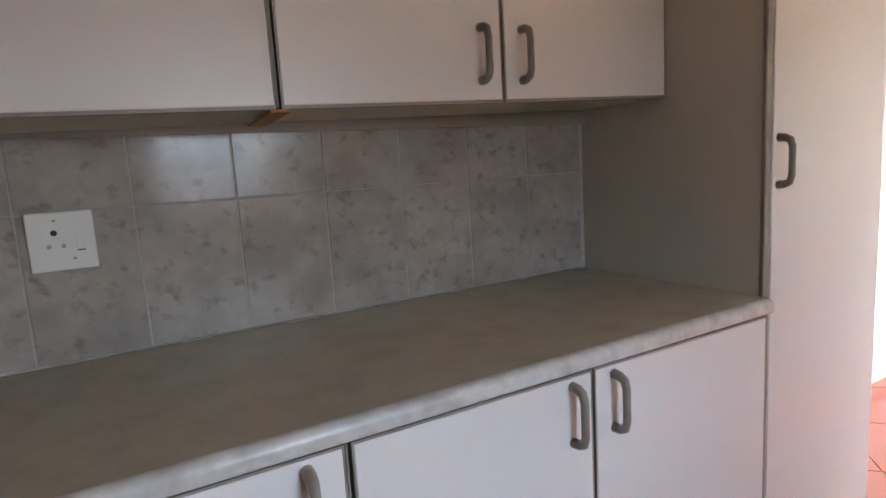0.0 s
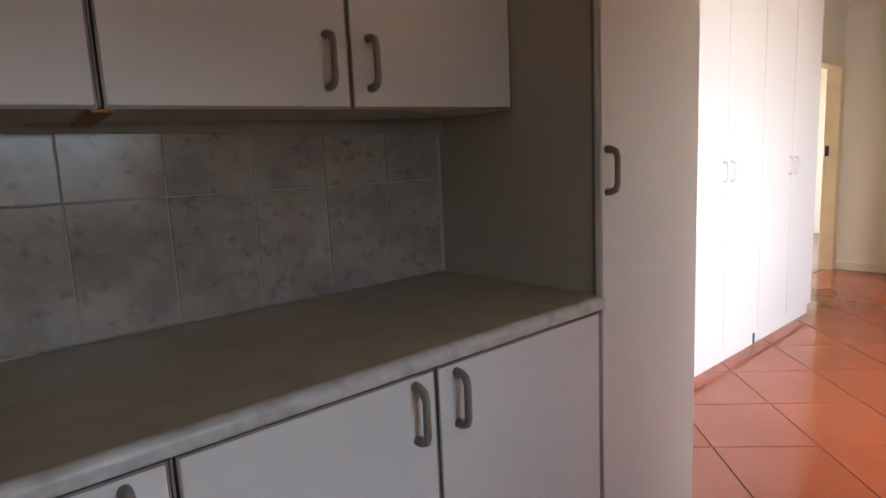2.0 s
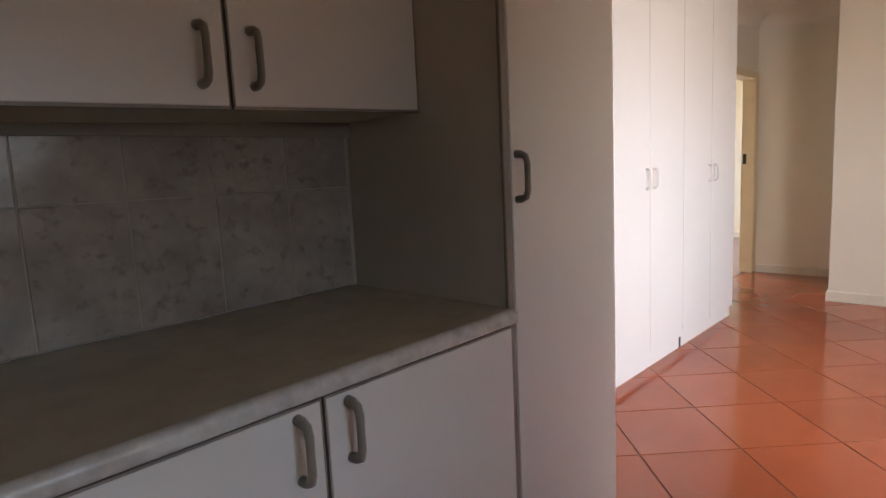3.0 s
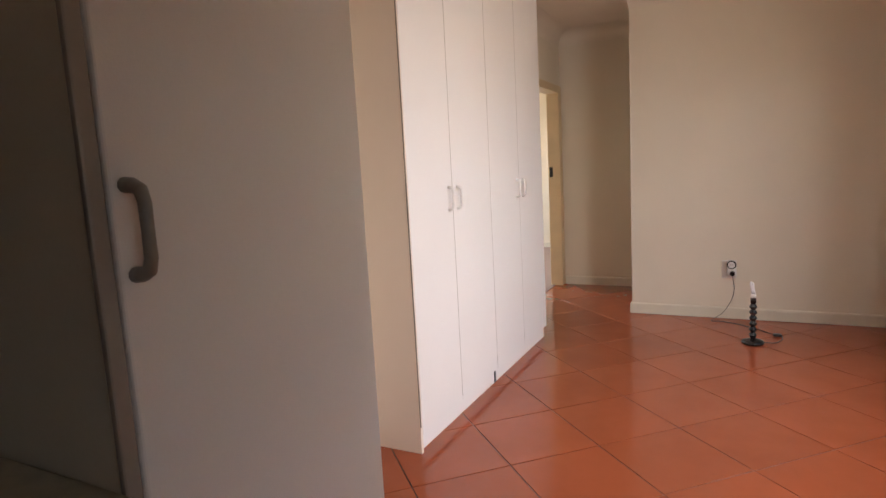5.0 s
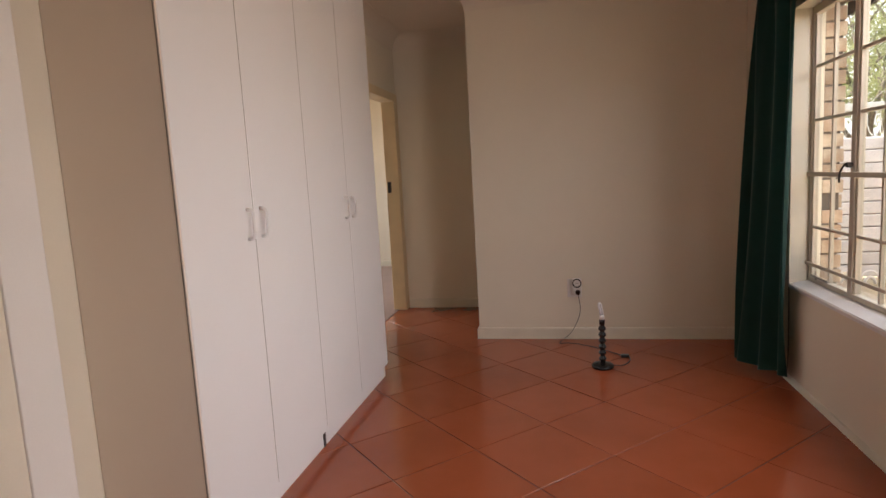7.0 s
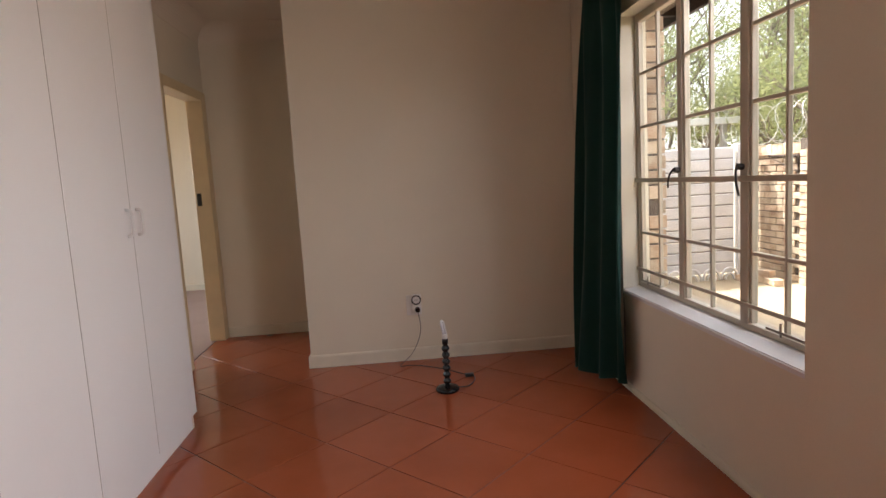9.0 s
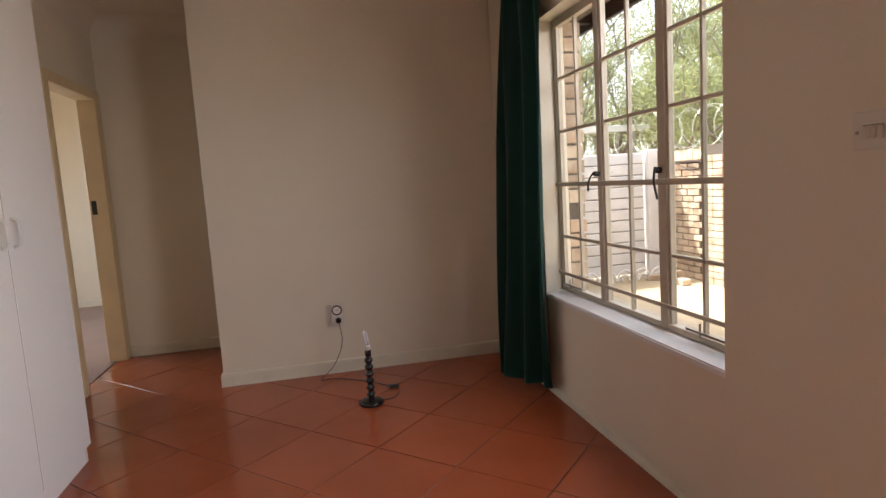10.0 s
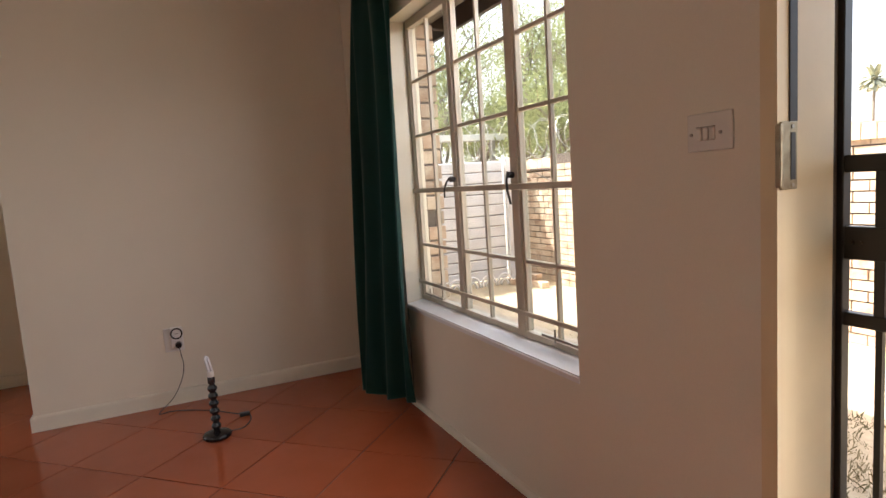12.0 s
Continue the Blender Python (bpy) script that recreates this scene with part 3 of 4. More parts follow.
hs = tube(bmesh.new(), [(2.853, Y_STEP - 0.036, 1.336), (2.850, Y_STEP - 0.048, 1.318), (2.847, Y_STEP - 0.050, 1.26), (2.851, Y_STEP - 0.048, 1.205), (2.858, Y_STEP - 0.036, 1.186)], 0.011, 12, radii=[0.013, 0.012, 0.0085, 0.011, 0.012])
bmesh.ops.translate(hs, verts=hs.verts, vec=(-0.006, 0.012, 0))
part("handset", hs, M_IVORY, phone, "ivory handset", smooth=True)
for z in (1.284, 1.274):
    part("button", one(2.877, 2.883, Y_STEP - 0.0365, Y_STEP - 0.033, z - 0.003, z + 0.003), M_DARK, phone)
coil = [(2.866 + 0.0055 * math.cos(k * 1.1), Y_STEP - 0.012 + 0.005 * math.sin(k * 1.1), 1.195 - 0.0011 * k) for k in range(64)]
part("coiled_cord", tube(bmesh.new(), coil, 0.0024, 5), M_IVORY, phone, smooth=True)

# ---- switch, strike plate, timer plug ----
switch = thing("light_switch", (3.60, Y_WIN, 1.31), "white plastic light switch plate with three rockers", "switch")
part("plate", one(3.527, 3.652, Y_WIN + 0.0005, Y_WIN + 0.0055, 1.258, 1.346, bevel=0.003, segments=2), M_SWITCH, switch)
for k in range(3):
    part("rocker", one(3.572 + 0.0175 * k, 3.587 + 0.0175 * k, Y_WIN + 0.005, Y_WIN + 0.0105, 1.282, 1.312, bevel=0.002), M_SWITCH, switch)
    part("rocker_gap", one(3.571 + 0.0175 * k, 3.588 + 0.0175 * k, Y_WIN + 0.0078, Y_WIN + 0.0088, 1.3125, 1.3148), M_HANDLE, switch)
for x in (3.557, 3.638):
    part("screw", tube(bmesh.new(), [(x, Y_WIN + 0.007, 1.298), (x, Y_WIN + 0.0095, 1.298)], 0.004, 10), M_STEEL, switch)

plug = thing("timer_plug", (X_FAR, 0.50, 0.40), "white plug-in timer with dark dial in a wall socket", "timer plug")
part("socket_plate", one(X_FAR - 0.009, X_FAR - 0.0005, 0.462, 0.568, 0.325, 0.468, bevel=0.003, segments=2), M_PLATE, plug)
part("timer_body", one(X_FAR - 0.05, X_FAR - 0.009, 0.463, 0.533, 0.35, 0.475, bevel=0.008, segments=2), M_PLATE, plug)
part("dial", tube(bmesh.new(), [(X_FAR - 0.052, 0.498 + 0.030 * math.cos(a), 0.440 + 0.030 * math.sin(a)) for a in (2 * math.pi * k / 32 for k in range(33))], 0.0045, 8), M_BLACK, plug, "black dial ring", smooth=True)
part("dial_face", tube(bmesh.new(), [(X_FAR - 0.0505, 0.498, 0.440), (X_FAR - 0.053, 0.498, 0.440)], 0.026, 24), M_PLATE, plug)
part("dial_marks", boxes((X_FAR - 0.0545, X_FAR - 0.0528, 0.486, 0.510, 0.4385, 0.4415)), M_HANDLE, plug)
part("plug_top", tube(bmesh.new(), [(X_FAR - 0.05, 0.492, 0.372), (X_FAR - 0.078, 0.492, 0.372)], 0.02, 14, radii=[0.020, 0.017]), M_BLACK, plug, "black moulded plug")

# ---- floor lamp base ----
LX, LY = 5.76, 0.358
lamp = thing("table_lamp", (LX, LY, 0), "black turned-wood lamp with bare energy-saver bulb on the floor", "lamp")
part("base", lathe(bmesh.new(), [(0.0, 0.0), (0.066, 0.0), (0.070, 0.006), (0.070, 0.016), (0.064, 0.024), (0.045, 0.030), (0.024, 0.036), (0.0, 0.037)][1:-1], LX, LY), M_BLACK, lamp, "round black base", smooth=True)
beads = [(0.018, 0.034)]
for k in range(6):
    z = 0.042 + 0.040 * k
    beads += [(0.013, z)] + [(0.013 + 0.0115 * math.sin(math.pi * j / 6), z + 0.038 * j / 6) for j in range(1, 6)]
beads += [(0.012, 0.284), (0.018, 0.288), (0.018, 0.318), (0.015, 0.322)]
part("stem", lathe(bmesh.new(), beads, LX, LY, 22), M_BLACK, lamp, "black beaded stem", smooth=True)
part("bulb_holder", lathe(bmesh.new(), [(0.016, 0.322), (0.0165, 0.345), (0.013, 0.35)], LX, LY, 18), M_PLATE, lamp, "white bulb cap", smooth=True)
for k, (dx, dy) in enumerate(((0.007, 0.006), (-0.007, 0.006), (0.0, -0.008))):
    lean = (0.0, 0.012)
    pts = [(LX + dx, LY + dy, 0.348), (LX + dx, LY + dy + 0.006, 0.38), (LX + dx * 0.95, LY + dy + 0.013, 0.422), (LX + dx * 0.4, LY + dy * 0.5 + 0.014, 0.429), (LX - dx * 0.2, LY - dy * 0.2 + 0.014, 0.42)]
    part("bulb_tube", tube(bmesh.new(), pts, 0.0066, 8), M_SKIN, lamp, "frosted glass tube", smooth=True)
cord = thing("power_cord", (6.1, 0.45, 0), "thin dark power cord with inline switch on the floor", "cord")


def smooth_path(points, steps=7):
    p = [Vector(q) for q in points]
    p = [p[0] * 2 - p[1]] + p + [p[-1] * 2 - p[-2]]
    out = []
    for i in range(1, len(p) - 2):
        for k in range(steps):
            t = k / steps
            out.append(0.5 * (2 * p[i] + (p[i + 1] - p[i - 1]) * t + (2 * p[i - 1] - 5 * p[i] + 4 * p[i + 1] - p[i + 2]) * t * t + (3 * p[i] - p[i - 1] - 3 * p[i + 1] + p[i + 2]) * t ** 3))
    return out + [p[-2]]


part("cable", tube(bmesh.new(), smooth_path([(X_FAR - 0.074, 0.492, 0.365), (X_FAR - 0.078, 0.485, 0.32), (X_FAR - 0.06, 0.478, 0.24), (X_FAR - 0.05, 0.50, 0.15), (X_FAR - 0.07, 0.555, 0.06), (6.30, 0.635, 0.006), (6.302, 0.575, 0.004), (6.265, 0.483, 0.004), (6.165, 0.353, 0.004), (6.06, 0.26, 0.004), (5.99, 0.21, 0.008)]), 0.0025, 6), M_CABLE, cord, smooth=True)
part("inline_switch", one(5.965, 6.0, 0.17, 0.225, 0.001, 0.02, bevel=0.006, segments=2), M_CABLE, cord, "dark inline switch")
part("cable", tube(bmesh.new(), smooth_path([(5.98, 0.172, 0.010), (5.93, 0.17, 0.004), (5.87, 0.185, 0.004), (5.80, 0.228, 0.004), (5.778, 0.295, 0.010)]), 0.0026, 6), M_CABLE, cord, smooth=True)

# ---- living-room window ----
YF = -0.800                                # middle of the steel frame
win = thing("window_1", ((WX0 + WX1) / 2, YF, WZ0), "cream steel casement window with small panes", "window", kind="structure")


def rail(name, x0, x1, z0, z1, depth=0.026, y=YF, parent=None, mat=M_SASH, label=""):
    return part(name, one(x0, x1, y - depth / 2, y + depth / 2, z0, z1, bevel=0.002), mat, parent or win, label)


FZ0, FZ1 = 0.600, 2.062
M1, M2 = 5.107, 4.590                      # mullions
rail("frame", WX0, WX1, FZ0 - 0.012, FZ0 + 0.014, 0.04)
rail("frame", WX0, WX1, FZ1 - 0.014, WZ1, 0.04)
rail("frame", WX0, WX0 + 0.022, FZ0, FZ1, 0.04)
rail("frame", WX1 - 0.022, WX1, FZ0, FZ1, 0.04)
rail("mullion", M1 - 0.021, M1 + 0.021, FZ0, FZ1, 0.045)
rail("mullion", M2 - 0.026, M2 + 0.026, FZ0, FZ1, 0.045)
BARS = [0.895, 1.191, 1.485, 1.773]
for x0, x1 in ((M1 + 0.021, WX1 - 0.022), (M2 + 0.026, M1 - 0.021), (WX0 + 0.022, M2 - 0.026)):
    sash = rail("sash", x0, x0 + 0.012, FZ0 + 0.014, FZ1 - 0.014)
    rail("sash", x1 - 0.012, x1, FZ0 + 0.014, FZ1 - 0.014)
    mid = (x0 + x1) / 2 + 0.008
    rail("glazing_bar", mid - 0.007, mid + 0.007, FZ0 + 0.014, FZ1 - 0.014, 0.02)
    for z in BARS:
        rail("glazing_bar", x0, mid - 0.007, z - 0.008, z + 0.008, 0.018)
        rail("glazing_bar", mid + 0.007, x1, z - 0.008, z + 0.008, 0.018)
    levels = [FZ0 + 0.014] + BARS + [FZ1 - 0.014]
    for z0, z1 in zip(levels, levels[1:]):
        for a, b in ((x0, mid), (mid, x1)):
            g = part("pane", one(a + 0.007, b - 0.007, YF - 0.002, YF + 0.002, z0 + 0.004, z1 - 0.004), M_GLASS, win, "clear glass pane")
            g.visible_shadow = False
for z, h in ((0.690, 0.009), (1.192, 0.012)):
    rail("burglar_bar", WX0, WX1, z - h, z + h, 0.008, YF + 0.030, label="cream flat burglar bar")
for x, lean in ((M1, 1), (M2, -1)):
    h = part("window_handle", tube(bmesh.new(), [(x + 0.004, YF + 0.024, 1.238), (x + 0.004, YF + 0.048, 1.24)], 0.013, 10), M_OLD, win, "dark tarnished casement handle")
    part("lever", tube(bmesh.new(), smooth_path([(x + 0.004, YF + 0.05, 1.246), (x + 0.03 * lean, YF + 0.055, 1.225), (x + 0.055 * lean, YF + 0.055, 1.195), (x + 0.065 * lean, YF + 0.052, 1.155)] if lean > 0 else [(x, YF + 0.05, 1.252), (x - 0.006, YF + 0.06, 1.22), (x - 0.014, YF + 0.064, 1.18), (x - 0.028, YF + 0.06, 1.125)], 4), 0.005, 7), M_OLD, h, smooth=True)
for x0, x1 in ((5.31, 5.54), (4.19, 4.43)):
    s = part("casement_stay", boxes((x0, x1, YF + 0.026, YF + 0.036, 0.624, 0.634)), M_STEEL, win, "metal casement stay")
    part("peg", tube(bmesh.new(), [(x0 + 0.16, YF + 0.031, 0.612), (x0 + 0.16, YF + 0.031, 0.665)], 0.005, 8, ), M_STEEL, s)
sill = bmesh.new()
sv = [sill.verts.new(p) for p in [(WX0 - 0.001, Y_WIN + 0.003, WZ0 - 0.034), (WX0 - 0.001, Y_WIN + 0.003, WZ0 - 0.006), (WX0 - 0.001, YF + 0.01, WZ0 + 0.012), (WX0 - 0.001, YF + 0.01, WZ0 - 0.034)]]
sw = [sill.verts.new((WX1 + 0.001, v.co.y, v.co.z)) for v in sv]
for k in range(4):
    sill.faces.new((sv[k], sv[(k + 1) % 4], sw[(k + 1) % 4], sw[k]))
sill.faces.new(sv[::-1])
sill.faces.new(sw)
bmesh.ops.recalc_face_normals(sill, faces=sill.faces)
bmesh.ops.bevel(sill, geom=[e for e in sill.edges if abs(e.verts[0].co.x - e.verts[1].co.x) > 1 and e.verts[0].co.y > -0.70], offset=0.005, segments=2, affect="EDGES")
part("window_sill", sill, M_SILL, win, "white painted sill")
part("outer_sill", one(WX0, WX1, Y_OUT - 0.12, YF - 0.02, WZ0 - 0.05, WZ0 - 0.01), M_BRICK, win, "face-brick outer sill")

kw = thing("window_2", ((KX0 + KX1) / 2, YF, KZ0), "cream steel kitchen window", "window", kind="structure")
for r in ((KX0, KX1, KZ0, KZ0 + 0.03), (KX0, KX1, KZ1 - 0.03, KZ1), (KX0, KX0 + 0.03, KZ0, KZ1), (KX1 - 0.03, KX1, KZ0, KZ1), (1.17, 1.21, KZ0, KZ1), (KX0, KX1, 1.36, 1.39)):
    rail("window_frame", *r, parent=kw)

# ---- curtain ----
curtain = thing("curtain", (5.85, -0.61, 0.03), "dark green curtain drawn aside at the window", "curtain")
cb = bmesh.new()
rows_z = [0.03 + 2.36 * k / 30 for k in range(31)]
grid = []
for z in rows_z:
    u = z / 2.39
    # the leading fold stands out from the wall towards the hem
    left = 5.885 + 0.02 * math.sin(3.1 * u)
    right = 5.42 - 0.02 * u + 0.014 * math.sin(6 * u)
    ring = []
    for k in range(97):
        s = k / 96
        x = right + (left - right) * s
        fold = 0.030 * (0.8 + 0.3 * (1 - u)) * math.sin(2 * math.pi * 3.0 * s + 1.3 * math.sin(3.4 * u) + 0.8 * math.sin(6 * s)) + 0.0035 * math.sin(2 * math.pi * 6.3 * s + 2 * u + math.sin(8 * s))
        push = (0.125 * (1 - u) + 0.035) * s
        hem = (0.05 * (1 - s) + 0.010 * math.sin(9 * s)) * max(0.0, 1 - u * 12)
        ring.append(cb.verts.new((x, -0.622 + push + fold + 0.006 * math.sin(5 * u + 3 * s), z + hem)))
    grid.append(ring)
for a, b in zip(grid, grid[1:]):
    for k in range(96):
        cb.faces.new((a[k], a[k + 1], b[k + 1], b[k]))
bmesh.ops.solidify(cb, geom=cb.faces[:], thickness=0.003)
part("cloth", cb, M_CURTAIN, curtain, smooth=True)
rod = thing("curtain_rod", (5.0, -0.63, 2.39), "plain metal curtain rod above the window", "curtain rod")
part("rod", tube(bmesh.new(), [(3.7, -0.61, 2.40), (6.2, -0.61, 2.40)], 0.011, 12), M_STEEL, rod, smooth=True)
for x in (3.8, 6.15):
    part("bracket", one(x - 0.01, x + 0.01, Y_WIN, -0.60, 2.385, 2.395), M_STEEL, rod)
cond = thing("wall_cable", (5.60, Y_WIN, 0.02), "thin white cable clipped below the window sill", "cable")
part("cable", tube(bmesh.new(), smooth_path([(5.600, Y_WIN + 0.004, 0.55), (5.597, Y_WIN + 0.004, 0.3), (5.60, Y_WIN + 0.004, 0.09), (5.63, Y_WIN + 0.006, 0.055), (5.72, Y_WIN + 0.006, 0.05)]), 0.0035, 6), M_HANDLE, cond, smooth=True)

# ---- entrance door frame and security gate ----
door1 = thing("door_1", (3.0, -0.78, 0), "cream steel entrance door frame with worn strike plate", "door", kind="structure")
for s, x in ((1, DX1), (-1, DX0)):
    # a pressed-steel jamb: face, rebate, inner face
    prof = [(0.0, Y_WIN + 0.004), (0.0, -0.895), (-0.022, -0.895), (-0.022, -0.747), (-0.038, -0.742), (-0.038, Y_WIN + 0.004)]
    jb = bmesh.new()
    lo = [jb.verts.new((x + s * (0.012 + dx), y, 0)) for dx, y in prof]
    hi = [jb.verts.new((v.co.x, v.co.y, DZ)) for v in lo]
    for k in range(len(prof)):
        jb.faces.new((lo[k], lo[(k + 1) % len(prof)], hi[(k + 1) % len(prof)], hi[k]))
    jb.faces.new(lo[::-1])
    jb.faces.new(hi)
    bmesh.ops.recalc_face_normals(jb, faces=jb.faces)
    part("jamb", jb, M_FRAME, door1, "cream enamelled steel jamb")
part("head", one(DX0, DX1, -0.90, Y_WIN + 0.004, DZ - 0.05, DZ - 0.001), M_FRAME, door1)
SX = DX1 + 0.012 - 0.038
plate = part("strike_plate", boxes((SX - 0.006, SX + 0.012, Y_WIN - 0.052, Y_WIN - 0.002, 1.164, 1.304), bevel=0.0015), M_BRASS, door1, "worn brass-coloured strike plate")
part("latch_slot", boxes((SX - 0.0075, SX - 0.005, Y_WIN - 0.044, Y_WIN - 0.030, 1.184, 1.282)), M_DARK, plate, "dark latch slot")
part("lip", one(SX - 0.010, SX + 0.004, Y_WIN - 0.004, Y_WIN + 0.007, 1.168, 1.300, bevel=0.004, segments=3), M_BRASS, plate, "bent brass lip")
for z in (1.173, 1.294):
    part("screw", tube(bmesh.new(), [(SX - 0.0078, Y_WIN - 0.036, z), (SX - 0.0055, Y_WIN - 0.036, z)], 0.0042, 10), M_STEEL, plate)
part("seal", one(SX - 0.004, SX - 0.0005, -0.740, -0.717, 1.304, DZ - 0.05), M_DARK, door1, "dark worn seal strip")

door_leaf = one(-0.02, 0.02, 0.0, 0.835, 0.012, DZ - 0.055, bevel=0.002)
bmesh.ops.transform(door_leaf, matrix=pose(DX0 + 0.012, Y_WIN + 0.006, 0, 0, 0, 5), verts=door_leaf.verts)
part("door_leaf", door_leaf, M_FRAME, door1, "plain painted door leaf standing open")

gate = thing("security_gate", (3.0, -0.93, 0), "black steel security gate closing the entrance", "gate")
GY0, GY1 = -0.955, -0.925
GX1 = DX1 + 0.020
gate_l = DX0 + 0.01
for a, b in ((GX1 - 0.034, GX1), (gate_l, gate_l + 0.034)):
    part("stile", one(a, b, GY0, GY1, 0.03, DZ - 0.06, bevel=0.002), M_BLACK_METAL, gate)
for z0, z1 in ((0.03, 0.07), (0.834, 0.866), (0.990, 1.066), (1.188, 1.227), (DZ - 0.10, DZ - 0.06)):
    part("rail", one(gate_l + 0.034, GX1 - 0.034, GY0 + 0.003, GY1 - 0.003, z0, z1, bevel=0.002), M_BLACK_METAL, gate)
for k in range(7):
    x = GX1 - 0.109 - 0.106 * k
    for z0, z1 in ((0.07, 0.836), (1.226, DZ - 0.10))[:1 if k == 0 else 2]:
        part("bar", one(x - 0.007, x + 0.007, GY0 + 0.008, GY1 - 0.008, z0, z1), M_BLACK_METAL, gate)
part("bar", one(GX1 - 0.120, GX1 - 0.098, GY0 + 0.006, GY1 - 0.006, 0.866, 1.188), M_BLACK_METAL, gate)
for dx, rr in ((0.052, 0.006), (0.072, 0.004)):
    part("lock_cylinder", tube(bmesh.new(), [(GX1 - dx, GY1 - 0.003, 1.030), (GX1 - dx, GY1 + 0.002, 1.030)], rr, 12), M_OLD, gate)

# ---- bedroom door frame ----
door2 = thing("door_2", (7.04, Y_NORTH, 0), "cream steel frame of the open bedroom doorway", "door", kind="structure")
for x0, x1 in ((PX1 - 0.02, X_PASS - 0.002), (PX0 - 0.055, PX0 + 0.02)):
    part("jamb", one(x0, x1, Y_NORTH - 0.012, Y_NORTH + 0.118, 0, PZ + 0.055, bevel=0.003), M_FRAME, door2, "cream enamelled steel jamb")
part("head", one(PX0 + 0.02, PX1 - 0.02, Y_NORTH - 0.012, Y_NORTH + 0.118, PZ - 0.02, PZ + 0.055, bevel=0.003), M_FRAME, door2)
part("strike_plate", one(PX1 - 0.024, PX1 - 0.0195, Y_NORTH + 0.065, Y_NORTH + 0.100, 1.165, 1.270), M_DARK, door2, "dark strike plate")

# ---- yard ----
YB, XP, GZ = -4.05, 9.55, -0.165          # brick boundary wall, concrete boundary wall, ground level
TOPB = 1.45
brick_wall = solid("boundary_brick_wall", boxes((-6.0, XP + 0.2, YB - 0.22, YB - 0.012, GZ - 0.2, TOPB - 0.02), (8.29, 8.65, YB - 0.1, YB + 0.075, GZ - 0.2, TOPB + 0.04)), M_MORTAR, "yellow-brown face-brick boundary wall with piers", "boundary wall", base=(4, YB, GZ))
pre = thing("precast_wall", (XP, -2.4, GZ), "whitewashed precast concrete panel wall", "boundary wall")
for k in range(11):
    z = GZ + 0.02 + 0.148 * k
    part("panel", one(XP, XP + 0.045, -3.74, -0.9, z, z + 0.138, bevel=0.012), M_PRECAST, pre)
# dark sheet added behind the panels to paint the shade in their gaps
part("core", one(XP + 0.022, XP + 0.038, -3.74, -0.9, GZ + 0.025, GZ + 1.63), M_MORTAR, pre, "dark backing sheet that stands in for shade in the panel joints")
for y0 in (-3.92, -2.42, -1.0):
    part("post", one(XP - 0.05, XP + 0.09, y0, y0 + 0.16, GZ, TOPB + 0.06, bevel=0.01), M_PRECAST, pre, "concrete post")
edging = thing("garden_edging", (XP - 0.3, -3.0, GZ), "low white scalloped concrete garden edging", "edging")
for k in range(9):
    y = -3.66 + 0.235 * k
    for r in (0.105, 0.055):
        arc = [(XP - 0.42, y + r * math.cos(a), GZ + 0.02 + 1.35 * r * math.sin(a)) for a in (math.pi * j / 10 for j in range(11))]
        part("scallop", tube(bmesh.new(), arc, 0.016, 6), M_PRECAST, edging, smooth=True)
loose = thing("loose_bricks", (8.9, -3.75, GZ), "short stack of loose face bricks by the wall", "bricks")
for i, (x, y, z, r) in enumerate(((8.95, -3.72, 0, 8), (8.70, -3.70, 0, -5), (8.9, -3.72, 0.075, 14), (9.1, -3.60, 0, 70))):
    b = one(-0.11, 0.11, -0.053, 0.053, 0, 0.073, bevel=0.004)
    bmesh.ops.transform(b, matrix=pose(x, y, GZ + z, 0, 0, r), verts=b.verts)
    part("brick", b, M_BRICK, loose)


def razor_wire(path, radius, label):
    w = thing("razor_wire", path[0], label, "razor wire")
    pts = []
    (x0, y0, z0), (x1, y1, z1) = path
    turns = int(math.hypot(x1 - x0, y1 - y0) / 0.19)
    d = Vector((x1 - x0, y1 - y0, 0)).normalized()
    side = Vector((-d.y, d.x, 0))
    for k in range(turns * 16 + 1):
        a, s = 2 * math.pi * k / 16, k / (turns * 16)
        wob = 1 + 0.12 * math.sin(k * 0.37) + 0.08 * math.sin(k * 0.11)
        pts.append(Vector((x0, y0, z0)).lerp(Vector((x1, y1, z1)), s) + d * 0.16 * math.sin(a * 0.5) + radius * wob * (math.cos(a) * side + Vector((0, 0, math.sin(a)))))
    part("coil", tube(bmesh.new(), pts, 0.0032, 4), M_WIRE, w)


razor_wire([(7.4, YB - 0.1, TOPB + 0.30), (XP, YB - 0.1, TOPB + 0.30)], 0.25, "coiled razor wire along the brick wall top")
razor_wire([(XP + 0.02, -4.0, TOPB + 0.28), (XP + 0.02, -0.9, TOPB + 0.28)], 0.24, "coiled razor wire along the concrete wall top")

port = thing("carport", (12.2, -3.2, GZ), "neighbour's flat-roofed carport behind the wall", "carport")
part("fascia", one(11.2, 11.24, -4.88, -1.0, 1.885, 1.985, bevel=0.006), M_WIRE, port, "pale metal fascia")
part("roof", one(11.24, 12.3, -4.88, -1.0, 1.945, 1.975), M_ROOF, port, "grey roof sheet")
for y in (-4.8, -1.2):
    part("post", one(11.5, 11.58, y, y + 0.08, GZ, 1.93), M_ROOF, port, "steel post")
bracket = thing("wall_bracket", (9.0, YB + 0.03, 1.12), "dark metal bracket fixed to the brick wall", "bracket")
part("arm", tube(bmesh.new(), [(9.27, YB + 0.04, 1.322), (8.72, YB + 0.05, 1.305), (8.715, YB + 0.05, 1.29), (8.725, YB + 0.04, 1.12)], 0.014, 6), M_EAVE, bracket)
